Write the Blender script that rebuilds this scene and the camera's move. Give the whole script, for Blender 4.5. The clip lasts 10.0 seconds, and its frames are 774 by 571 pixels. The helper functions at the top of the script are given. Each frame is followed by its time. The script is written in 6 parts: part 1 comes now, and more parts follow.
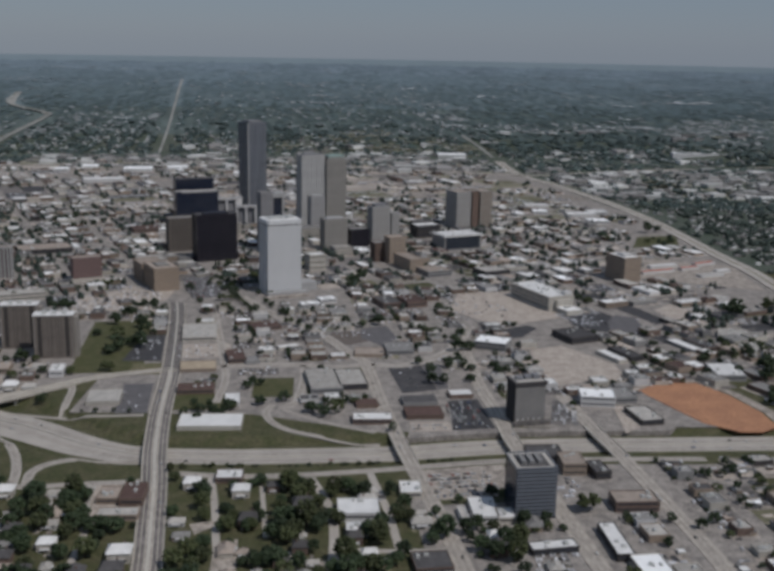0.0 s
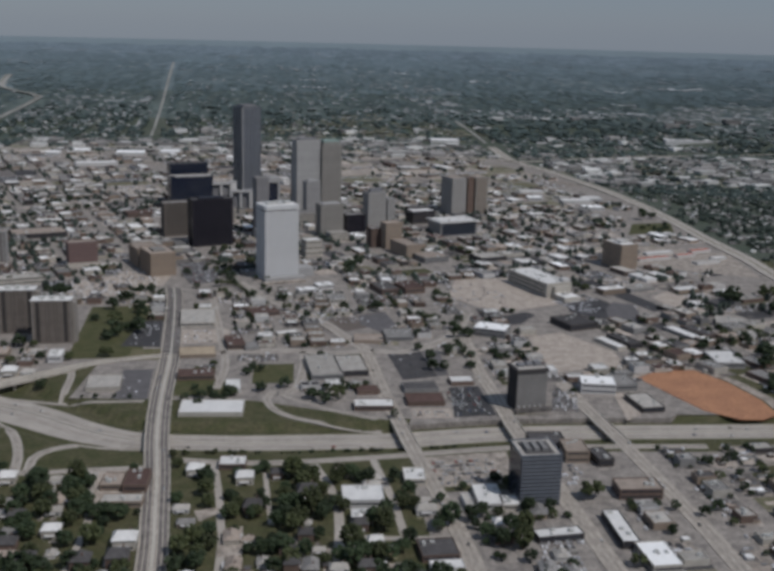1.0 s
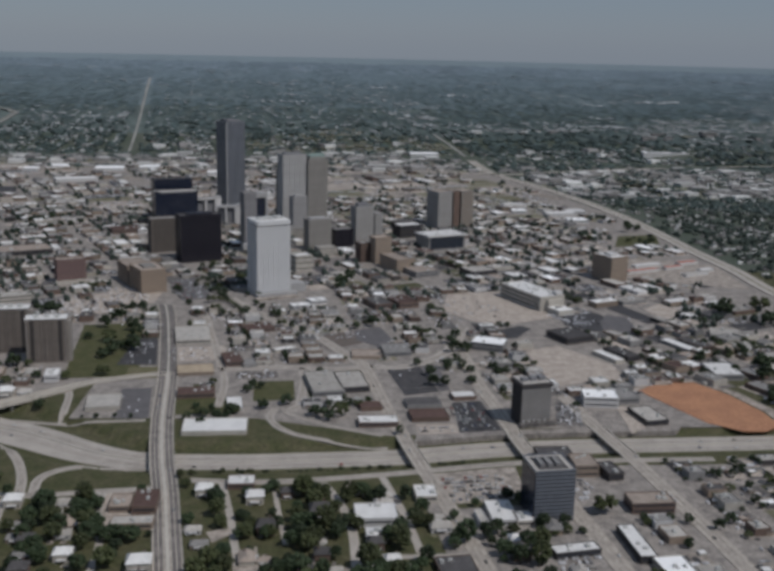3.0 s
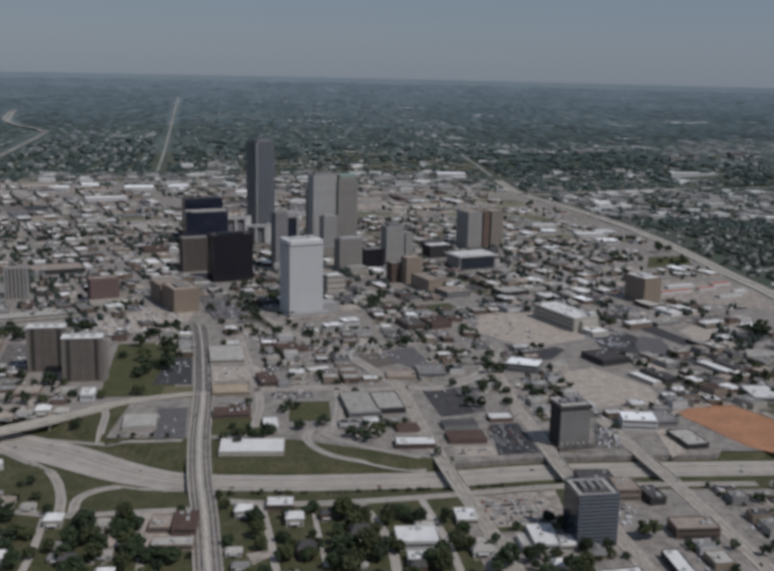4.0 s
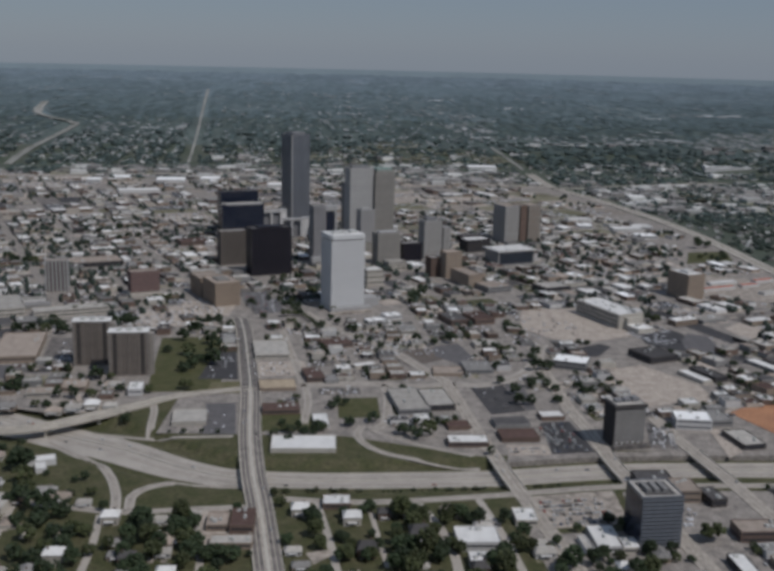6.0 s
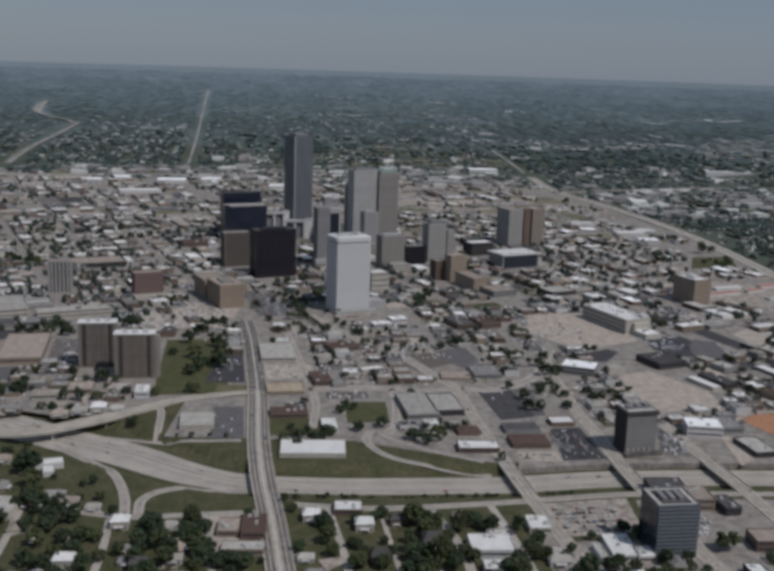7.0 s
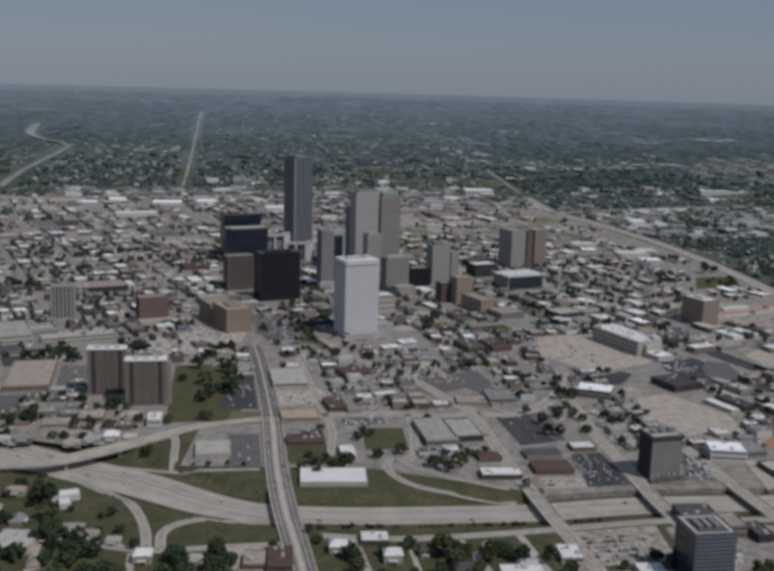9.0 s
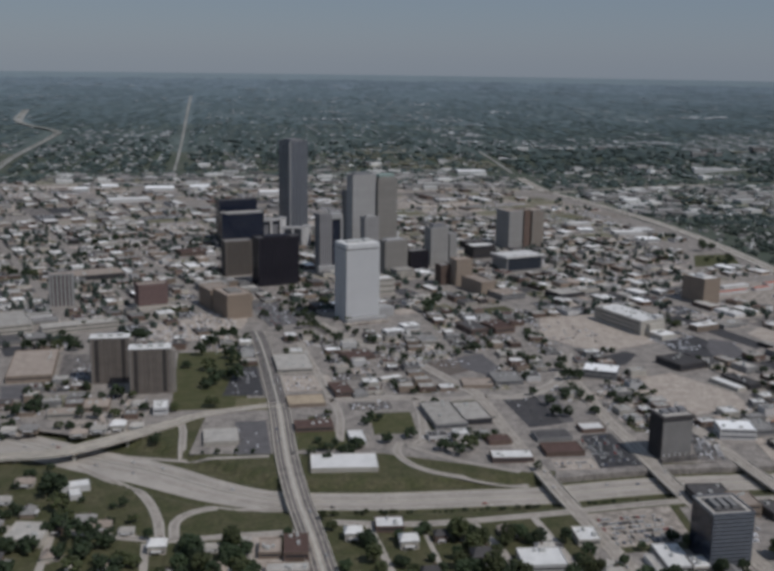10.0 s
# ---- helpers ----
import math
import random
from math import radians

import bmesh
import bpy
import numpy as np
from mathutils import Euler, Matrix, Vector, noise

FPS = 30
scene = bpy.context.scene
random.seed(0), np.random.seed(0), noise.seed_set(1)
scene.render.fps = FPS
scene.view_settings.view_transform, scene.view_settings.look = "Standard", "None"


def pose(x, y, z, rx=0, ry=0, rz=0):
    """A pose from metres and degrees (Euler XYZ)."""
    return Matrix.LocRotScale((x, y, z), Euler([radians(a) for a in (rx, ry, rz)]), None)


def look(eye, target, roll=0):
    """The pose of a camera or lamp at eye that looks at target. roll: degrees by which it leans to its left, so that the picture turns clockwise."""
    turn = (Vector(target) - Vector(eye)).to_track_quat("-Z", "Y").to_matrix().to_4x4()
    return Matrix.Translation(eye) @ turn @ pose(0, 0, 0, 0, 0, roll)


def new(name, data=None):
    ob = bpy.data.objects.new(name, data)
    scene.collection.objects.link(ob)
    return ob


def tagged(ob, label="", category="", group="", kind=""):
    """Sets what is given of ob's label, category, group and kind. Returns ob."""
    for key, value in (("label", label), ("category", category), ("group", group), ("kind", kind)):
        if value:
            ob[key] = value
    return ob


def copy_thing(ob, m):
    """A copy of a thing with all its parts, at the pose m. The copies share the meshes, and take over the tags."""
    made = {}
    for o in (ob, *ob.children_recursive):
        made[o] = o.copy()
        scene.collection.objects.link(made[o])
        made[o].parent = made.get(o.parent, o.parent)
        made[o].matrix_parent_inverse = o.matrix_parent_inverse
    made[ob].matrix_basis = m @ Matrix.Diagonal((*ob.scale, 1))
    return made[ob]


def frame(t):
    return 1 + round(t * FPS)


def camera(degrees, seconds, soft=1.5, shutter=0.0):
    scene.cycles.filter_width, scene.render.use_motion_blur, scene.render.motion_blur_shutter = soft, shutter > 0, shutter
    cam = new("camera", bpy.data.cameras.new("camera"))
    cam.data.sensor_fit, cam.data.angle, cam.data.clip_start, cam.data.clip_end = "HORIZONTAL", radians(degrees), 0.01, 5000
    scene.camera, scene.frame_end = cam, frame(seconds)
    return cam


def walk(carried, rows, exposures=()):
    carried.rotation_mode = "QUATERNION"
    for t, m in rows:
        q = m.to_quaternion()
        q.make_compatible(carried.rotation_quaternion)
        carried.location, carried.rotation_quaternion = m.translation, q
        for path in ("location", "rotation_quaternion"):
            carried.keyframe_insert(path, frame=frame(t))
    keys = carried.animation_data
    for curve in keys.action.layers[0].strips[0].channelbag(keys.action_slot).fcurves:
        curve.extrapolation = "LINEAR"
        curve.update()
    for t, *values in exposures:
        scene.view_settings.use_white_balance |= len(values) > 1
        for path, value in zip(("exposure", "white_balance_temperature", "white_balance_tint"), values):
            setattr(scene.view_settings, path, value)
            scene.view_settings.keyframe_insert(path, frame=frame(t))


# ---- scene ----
cam = camera(39.95, 10.0, soft=4.0)
PATH = [
    (0, (198.75, -1009.86, 387.46), (208.97, -35.05, 164.65), 1.047),
    (0.5, (191.57, -1008.17, 388.05), (209.06, -35.34, 157.19), 1.235),
    (1, (184.20, -1006.73, 388.11), (205.89, -35.28, 151.84), 1.438),
    (1.5, (176.35, -1005.32, 388.02), (204.74, -34.44, 150.15), 1.492),
    (2, (168.16, -1003.76, 388.04), (205.04, -32.84, 151.51), 1.429),
    (2.5, (159.35, -1002.00, 388.32), (208.86, -30.43, 156.82), 1.302),
    (4, (134.10, -995.45, 388.64), (162.27, -17.38, 182.30), 1.245),
    (4.5, (125.53, -992.69, 389.24), (130.42, -13.35, 187.12), 1.329),
    (5, (116.86, -989.84, 389.44), (120.96, -11.38, 183.04), 1.108),
    (5.5, (108.71, -986.80, 389.45), (115.58, -9.98, 175.47), 1.138),
    (7, (84.84, -973.97, 389.26), (98.64, 3.17, 177.10), 1.851),
    (7.5, (76.82, -969.63, 389.21), (93.02, 9.11, 184.74), 1.887),
    (8, (68.56, -965.32, 389.18), (88.28, 14.57, 190.59), 1.866),
    (8.5, (60.08, -960.92, 389.36), (82.77, 19.64, 194.45), 1.765),
    (9, (51.29, -956.60, 389.39), (77.52, 24.15, 195.92), 1.608),
    (9.5, (42.18, -952.22, 389.29), (73.48, 27.07, 189.27), 1.246),
    (10, (32.92, -947.62, 389.23), (69.84, 29.44, 179.50), 0.821),
]
walk(cam, [(t, look(e, g, r)) for t, e, g, r in PATH], exposures=[(0.0, -0.03, 6200, 12), (10.0, -0.03, 6200, 12)])

# ---- sky and sun ----
SUN_TO = Vector((0.62, -0.50, 1.05)).normalized()
world = bpy.data.worlds.new("sky")
scene.world = world
world.use_nodes = True
wn = world.node_tree
wn.nodes.clear()
sky = wn.nodes.new("ShaderNodeTexSky")
sky.sky_type = "NISHITA"
sky.sun_disc = False
sky.sun_elevation = math.asin(SUN_TO.z)
sky.sun_rotation = math.atan2(SUN_TO.x, SUN_TO.y)
sky.air_density, sky.dust_density, sky.ozone_density = 1.0, 0.3, 3.0
bg = wn.nodes.new("ShaderNodeBackground")
bg.inputs["Strength"].default_value = 0.086
wo = wn.nodes.new("ShaderNodeOutputWorld")
veil = wn.nodes.new("ShaderNodeMix")      # high thin cloud over the whole sky
veil.data_type = "RGBA"
veil.inputs[0].default_value = 0.82
veil.inputs[7].default_value = (1.77, 2.2, 2.82, 1)
wn.links.new(sky.outputs[0], veil.inputs[6])
wn.links.new(veil.outputs[2], bg.inputs[0])
wn.links.new(bg.outputs[0], wo.inputs[0])
sun = new("sun", bpy.data.lights.new("sun", "SUN"))
sun.data.energy, sun.data.angle, sun.data.color = 2.3, radians(1.5), (1.0, 0.95, 0.88)
sun.matrix_world = look(SUN_TO * 900, (0, 0, 0))

# ---- materials ----
def mat(name, rgb, rough=0.85, var=0.25, size=6.0, grain=0.6, metal=0.0, tint=None, rand=0.0, bump=0.0, spec=0.3):
    """A surface with two scales of variation: stains of `size` metres and grain of `grain` metres."""
    m = bpy.data.materials.new(name)
    m.use_nodes = True
    nt = m.node_tree
    b = nt.nodes["Principled BSDF"]
    b.inputs["Roughness"].default_value, b.inputs["Metallic"].default_value = rough, metal
    b.inputs["Specular IOR Level"].default_value = spec
    tc = nt.nodes.new("ShaderNodeTexCoord")
    n1, n2 = nt.nodes.new("ShaderNodeTexNoise"), nt.nodes.new("ShaderNodeTexNoise")
    for n, s in ((n1, size), (n2, grain)):
        n.inputs["Scale"].default_value = 1.0 / s
        n.inputs["Detail"].default_value = 3.0
        nt.links.new(tc.outputs["Object"], n.inputs["Vector"])
    tint = tint or tuple(c * 0.62 for c in rgb)
    mix = nt.nodes.new("ShaderNodeMix")
    mix.data_type = "RGBA"
    mix.inputs[6].default_value, mix.inputs[7].default_value = (*rgb, 1), (*tint, 1)
    mr = nt.nodes.new("ShaderNodeMapRange")
    mr.inputs[1].default_value, mr.inputs[2].default_value = 0.38, 0.66
    mr.inputs[4].default_value = min(1.0, var * 2.2)
    nt.links.new(n1.outputs["Fac"], mr.inputs[0])
    nt.links.new(mr.outputs[0], mix.inputs[0])
    hs = nt.nodes.new("ShaderNodeHueSaturation")
    gr = nt.nodes.new("ShaderNodeMapRange")
    gr.inputs[1].default_value, gr.inputs[2].default_value = 0.3, 0.7
    gr.inputs[3].default_value, gr.inputs[4].default_value = 1 - var * 0.7, 1 + var * 0.7
    nt.links.new(n2.outputs["Fac"], gr.inputs[0])
    out = gr.outputs[0]
    if rand:
        oi = nt.nodes.new("ShaderNodeObjectInfo")
        rr = nt.nodes.new("ShaderNodeMapRange")
        rr.inputs[3].default_value, rr.inputs[4].default_value = 1 - rand, 1 + rand
        nt.links.new(oi.outputs["Random"], rr.inputs[0])
        mu = nt.nodes.new("ShaderNodeMath")
        mu.operation = "MULTIPLY"
        nt.links.new(out, mu.inputs[0])
        nt.links.new(rr.outputs[0], mu.inputs[1])
        out = mu.outputs[0]
    nt.links.new(out, hs.inputs["Value"])
    nt.links.new(mix.outputs[2], hs.inputs["Color"])
    nt.links.new(hs.outputs[0], b.inputs["Base Color"])
    if bump:
        bp = nt.nodes.new("ShaderNodeBump")
        bp.inputs["Strength"].default_value, bp.inputs["Distance"].default_value = 0.5, bump
        nt.links.new(n2.outputs["Fac"], bp.inputs["Height"])
        nt.links.new(bp.outputs[0], b.inputs["Normal"])
    return m


def island(m, amount):
    """Lets the joined pieces of a mesh differ from one another in brightness."""
    nt = m.node_tree
    hs = next(n for n in nt.nodes if n.type == "HUE_SAT")
    geo = nt.nodes.new("ShaderNodeNewGeometry")
    rr = nt.nodes.new("ShaderNodeMapRange")
    rr.inputs[3].default_value, rr.inputs[4].default_value = 1 - amount, 1 + amount
    nt.links.new(geo.outputs["Random Per Island"], rr.inputs[0])
    mu = nt.nodes.new("ShaderNodeMath")
    mu.operation = "MULTIPLY"
    nt.links.new(hs.inputs["Value"].links[0].from_socket, mu.inputs[0])
    nt.links.new(rr.outputs[0], mu.inputs[1])
    nt.links.new(mu.outputs[0], hs.inputs["Value"])
    return m


M_GROUND = mat("rough_grass", (0.06, 0.064, 0.027), var=0.45, size=20, grain=4, tint=(0.092, 0.085, 0.046))
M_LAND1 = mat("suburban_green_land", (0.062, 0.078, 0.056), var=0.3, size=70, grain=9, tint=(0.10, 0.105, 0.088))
# Haze is put into these base colours: bluer and paler ring by ring outward.
M_LAND2 = mat("hazed_green_land", (0.10, 0.126, 0.12), var=0.3, size=160, grain=30)
M_LAND2B = mat("hazed_blue_green_land", (0.122, 0.158, 0.168), var=0.2, size=260, grain=40)
M_LAND3 = mat("hazed_blue_grey_land", (0.142, 0.183, 0.206), var=0.12, size=300, grain=60)
M_LAND5 = mat("haze_paled_horizon_land", (0.172, 0.218, 0.242), var=0.04, size=400, grain=90)
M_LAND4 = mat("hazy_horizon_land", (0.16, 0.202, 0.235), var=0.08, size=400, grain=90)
M_LAWN = mat("lawn", (0.066, 0.071, 0.028), var=0.4, size=14, grain=2.5, tint=(0.096, 0.09, 0.044))
M_ROAD = mat("worn_concrete_road", (0.425, 0.388, 0.345), var=0.2, size=25, grain=1.5)
M_STREET = mat("grey_street", (0.305, 0.275, 0.247), var=0.4, size=13, grain=3.5, tint=(0.18, 0.163, 0.15))
# grey with distance haze mixed into the concrete colour
M_FARROAD = mat("hazed_concrete_road", (0.29, 0.288, 0.27), var=0.3, size=60, grain=8)
M_DECK = mat("bridge_concrete", (0.42, 0.378, 0.33), var=0.32, size=11, grain=2)
M_DARKLOT = mat("grey_asphalt_lot", (0.135, 0.128, 0.13), var=0.3, size=12, grain=2, tint=(0.10, 0.095, 0.097))
M_DRYGRASS = mat("dry_olive_grass", (0.125, 0.118, 0.06), var=0.4, size=16, grain=3, tint=(0.18, 0.155, 0.10))
M_BROWNLOT = mat("brownish_worn_asphalt", (0.15, 0.125, 0.108), var=0.3, size=14, grain=3, tint=(0.11, 0.095, 0.085))
M_TYRED = mat("tyre_worn_concrete", (0.365, 0.328, 0.288), var=0.35, size=14, grain=2)
M_ASPHALT = mat("asphalt", (0.066, 0.064, 0.067), var=0.25, size=14, grain=1.5)
M_OLDASPH = mat("faded_asphalt", (0.20, 0.18, 0.165), var=0.46, size=10, grain=2.6, tint=(0.095, 0.088, 0.085))
M_CONC = mat("concrete_paving", (0.41, 0.36, 0.312), var=0.46, size=10, grain=2.6, tint=(0.20, 0.175, 0.152))
M_TANLOT = mat("bare_tan_gravel", (0.45, 0.392, 0.338), var=0.45, size=12, grain=3, tint=(0.34, 0.292, 0.25))
M_DIRT = mat("red_dirt", (0.42, 0.215, 0.12), var=0.32, size=26, grain=3, tint=(0.30, 0.15, 0.09), bump=0.3)
M_LINE = mat("worn_road_paint", (0.56, 0.54, 0.50), var=0.15)
M_BARRIER = mat("pale_barrier_concrete", (0.52, 0.49, 0.43), var=0.2, size=8, grain=1)
M_DARKSTEEL = mat("dark_steel", (0.06, 0.055, 0.05), var=0.2, rough=0.6)
M_ROOFS = {
    "white": mat("white_roof_membrane", (0.70, 0.69, 0.67), var=0.14, size=9, grain=1.5, rand=0.08),
    "pale": mat("pale_gravel_roof", (0.43, 0.405, 0.37), var=0.25, size=9, grain=1.5, rand=0.15),
    "tan": mat("tan_gravel_roof", (0.36, 0.302, 0.256), var=0.25, size=9, grain=1.5, rand=0.15),
    "sand": mat("sand_coloured_roof", (0.42, 0.342, 0.248), var=0.25, size=8, grain=1.5, rand=0.08),
    "grey": mat("grey_roof_felt", (0.26, 0.25, 0.24), var=0.25, size=9, grain=1.5, rand=0.2),
    "tent": mat("white_tent_fabric", (0.9, 0.9, 0.89), var=0.05, size=6, grain=1),
    "dark": mat("dark_roof_felt", (0.09, 0.085, 0.085), var=0.3, size=9, grain=1.5, rand=0.2),
    "rust": mat("rust_brown_roof", (0.105, 0.066, 0.056), var=0.25, size=7, grain=1.2, rand=0.15),
    "red": mat("red_metal_roof", (0.42, 0.12, 0.07), var=0.2, size=8, grain=1.2, rand=0.1),
}
M_WALLS = {
    "white": mat("white_wall", (0.55, 0.54, 0.53), var=0.12, size=8, grain=1, rand=0.06),
    "pale": mat("pale_concrete_wall", (0.46, 0.43, 0.38), var=0.18, size=7, grain=1, rand=0.12),
    "tan": mat("tan_brick_wall", (0.27, 0.215, 0.17), var=0.2, size=6, grain=0.7, rand=0.12),
    "brown": mat("brown_brick_wall", (0.155, 0.11, 0.09), var=0.22, size=6, grain=0.7, rand=0.15),
    "grey": mat("grey_wall", (0.25, 0.245, 0.24), var=0.18, size=6, grain=0.8, rand=0.15),
    "dark": mat("dark_wall", (0.055, 0.05, 0.05), var=0.25, size=6, grain=0.8, rand=0.2),
}
M_GLASS = mat("dark_window_glass", (0.035, 0.042, 0.055), rough=0.18, var=0.2, size=4, grain=1, spec=0.6)
M_BLUEGLASS = mat("blue_black_glass", (0.02, 0.025, 0.042), rough=0.15, var=0.25, size=6, grain=2, spec=0.6)
M_UNIT = mat("galvanised_roof_unit", (0.5, 0.5, 0.48), rough=0.6, var=0.2, size=2, grain=0.4)
M_BARK = mat("bark", (0.09, 0.065, 0.045), var=0.3, size=0.6, grain=0.1)
M_LEAF = mat("tree_leaves", (0.036, 0.052, 0.023), rough=0.7, var=0.4, size=2.2, grain=0.5, tint=(0.018, 0.031, 0.013), rand=0.35, bump=0.2)
M_OLIVE = mat("olive_tree_leaves", (0.05, 0.06, 0.023), rough=0.7, var=0.4, size=2.2, grain=0.5, tint=(0.032, 0.038, 0.015), rand=0.3, bump=0.2)
# leaf colour lifted and blued to hold the haze over far trees
M_WOODS = island(mat("hazed_far_leaves", (0.05, 0.067, 0.055), rough=0.8, var=0.35, size=12, grain=3), 0.4)

# ---- small tools ----
C0 = Vector((115.0, -985.0, 388.0))
FLAT, RIM = 3700.0, 4650.0
GRID_A = radians(25.0)
MID_A = radians(8.5)


def empty(name, x, y, z=0.0, rot=0.0):
    ob = new(name)
    ob.matrix_basis = Matrix.Translation((x, y, z)) @ Matrix.Rotation(rot, 4, "Z")
    return ob


def mesh_of(bm, material, name="mesh"):
    me = bpy.data.meshes.new(name)
    bm.to_mesh(me)
    bm.free()
    me.materials.append(material)
    return me


def part(name, bm, material, parent=None, label=""):
    me = bm if isinstance(bm, bpy.types.Mesh) else mesh_of(bm, material, name)
    ob = new(name, me)
    ob.parent = parent
    if label:
        tagged(ob, label)
    return ob


def add_box(bm, x0, y0, z0, x1, y1, z1, open_bottom=False, rot=None):
    v = [bm.verts.new(p) for p in ((x0, y0, z0), (x1, y0, z0), (x1, y1, z0), (x0, y1, z0), (x0, y0, z1), (x1, y0, z1), (x1, y1, z1), (x0, y1, z1))]
    for q in ((4, 5, 6, 7), (0, 1, 5, 4), (1, 2, 6, 5), (2, 3, 7, 6), (3, 0, 4, 7)):
        bm.faces.new([v[i] for i in q])
    if not open_bottom:
        bm.faces.new([v[i] for i in (3, 2, 1, 0)])
    if rot is not None:
        for p in v:
            p.co = rot @ p.co
    return v


def box(x0, y0, z0, x1, y1, z1):
    bm = bmesh.new()
    add_box(bm, x0, y0, z0, x1, y1, z1)
    return bm


def prism(points, z0, z1):
    """An upright slab over a polygon, counter-clockwise."""
    bm = bmesh.new()
    lo = [bm.verts.new((x, y, z0)) for x, y in points]
    hi = [bm.verts.new((x, y, z1)) for x, y in points]
    bm.faces.new(hi)
    bm.faces.new(lo[::-1])
    n = len(points)
    for i in range(n):
        bm.faces.new((lo[i], lo[(i + 1) % n], hi[(i + 1) % n], hi[i]))
    bmesh.ops.recalc_face_normals(bm, faces=bm.faces)
    return bm


def smooth(points, step=10.0):
    """Points along a soft curve through the given ones."""
    p = [Vector(q) for q in points]
    p = [2 * p[0] - p[1]] + p + [2 * p[-1] - p[-2]]
    out = []
    for a, b, c, d in zip(p, p[1:], p[2:], p[3:]):
        n = max(1, int((c - b).length / step))
        for i in range(n):
            t = i / n
            out.append(0.5 * (2 * b + (c - a) * t + (2 * a - 5 * b + 4 * c - d) * t * t + (3 * b - a - 3 * c + d) * t ** 3))
    return out + [p[-2]]


def sideways(line):
    out = []
    for i in range(len(line)):
        d = line[min(i + 1, len(line) - 1)] - line[max(i - 1, 0)]
        d = Vector((d.x, d.y)).normalized()
        out.append(Vector((-d.y, d.x)))
    return out


def ribbon(line, left, right, thick, lift=0.0):
    """A slab along a line of 3D points, from `right` to `left` metres beside it."""
    bm = bmesh.new()
    rows = []
    for p, s in zip(line, sideways(line)):
        l, r = p.xy + s * left, p.xy + s * right
        rows.append([bm.verts.new(q) for q in ((l.x, l.y, p.z + lift), (r.x, r.y, p.z + lift), (r.x, r.y, p.z + lift - thick), (l.x, l.y, p.z + lift - thick))])
    for a, b in zip(rows, rows[1:]):
        for i in range(4):
            bm.faces.new((a[i], a[(i + 1) % 4], b[(i + 1) % 4], b[i]))
    bm.faces.new(rows[0])
    bm.faces.new(rows[-1][::-1])
    bmesh.ops.recalc_face_normals(bm, faces=bm.faces)
    return bm


def near_line(x, y, line):
    """Distance from a place to a line of points, in plan."""
    best = 1e9
    for a, b in zip(line, line[1:]):
        dx, dy = b[0] - a[0], b[1] - a[1]
        t = max(0.0, min(1.0, ((x - a[0]) * dx + (y - a[1]) * dy) / (dx * dx + dy * dy)))
        best = min(best, math.hypot(x - a[0] - t * dx, y - a[1] - t * dy))
    return best


def settle(x, y, z=0.0):
    """The far land rises gently towards the rim of the place, past FLAT metres. Returns the place and the scale there."""
    dx, dy = x - C0.x, y - C0.y
    d = math.hypot(dx, dy)
    if d <= FLAT:
        return x, y, z, 1.0
    r = FLAT + (RIM - FLAT) * (1 - FLAT / d)
    k = r / d
    return C0.x + dx * k, C0.y + dy * k, C0.z * (1 - k) + z * k, k


# ---- lines of the plan ----
FREEWAY = [(-900, 420), (-600, 270), (-400, 160), (-300, 105), (-215, 58), (-150, 25), (-85, -18), (-30, -41), (30, -45), (77, -44), (147, -38), (218, -31), (282, -17), (333, -8), (416, 0), (520, 6), (700, 20), (1000, 60)]
FREEWAY_LINE = smooth([(x, y, -5.5) for x, y in FREEWAY], 9.0)
FREEWAY_2D = [(p.x, p.y) for p in FREEWAY_LINE]
AVENUES = {
    "bridge_avenue": ([(48, -420), (32, -290), (20, -217), (4, -124), (-11, -47), (-27, 58), (-47, 227), (-82, 453), (-100, 545)], 11.5),
    "middle_avenue": ([(282, -420), (272, -300), (259, -206), (242, -112), (227, -27), (207, 103), (194, 206), (183, 268)], 7.5),
    "office_avenue": ([(394, -420), (376, -290), (365, -209), (353, -117), (337, -2), (329, 96), (320, 178), (312, 383)], 8.0),
    "east_avenue": ([(480, -420), (468, -260), (450, -117), (438, -35), (425, 39), (410, 140)], 8.0),
}


def trench(x, y):
    d = near_line(x, y, FREEWAY_2D) - 14 * max(0.0, min(1.0, (-30 - x) / 130))
    if d >= 42 or y > 300 or y < -200:
        return 0.0
    k = max(0.0, min(1.0, (d - 27) / 14))
    return -5.6 * (1 - k * k * (3 - 2 * k))


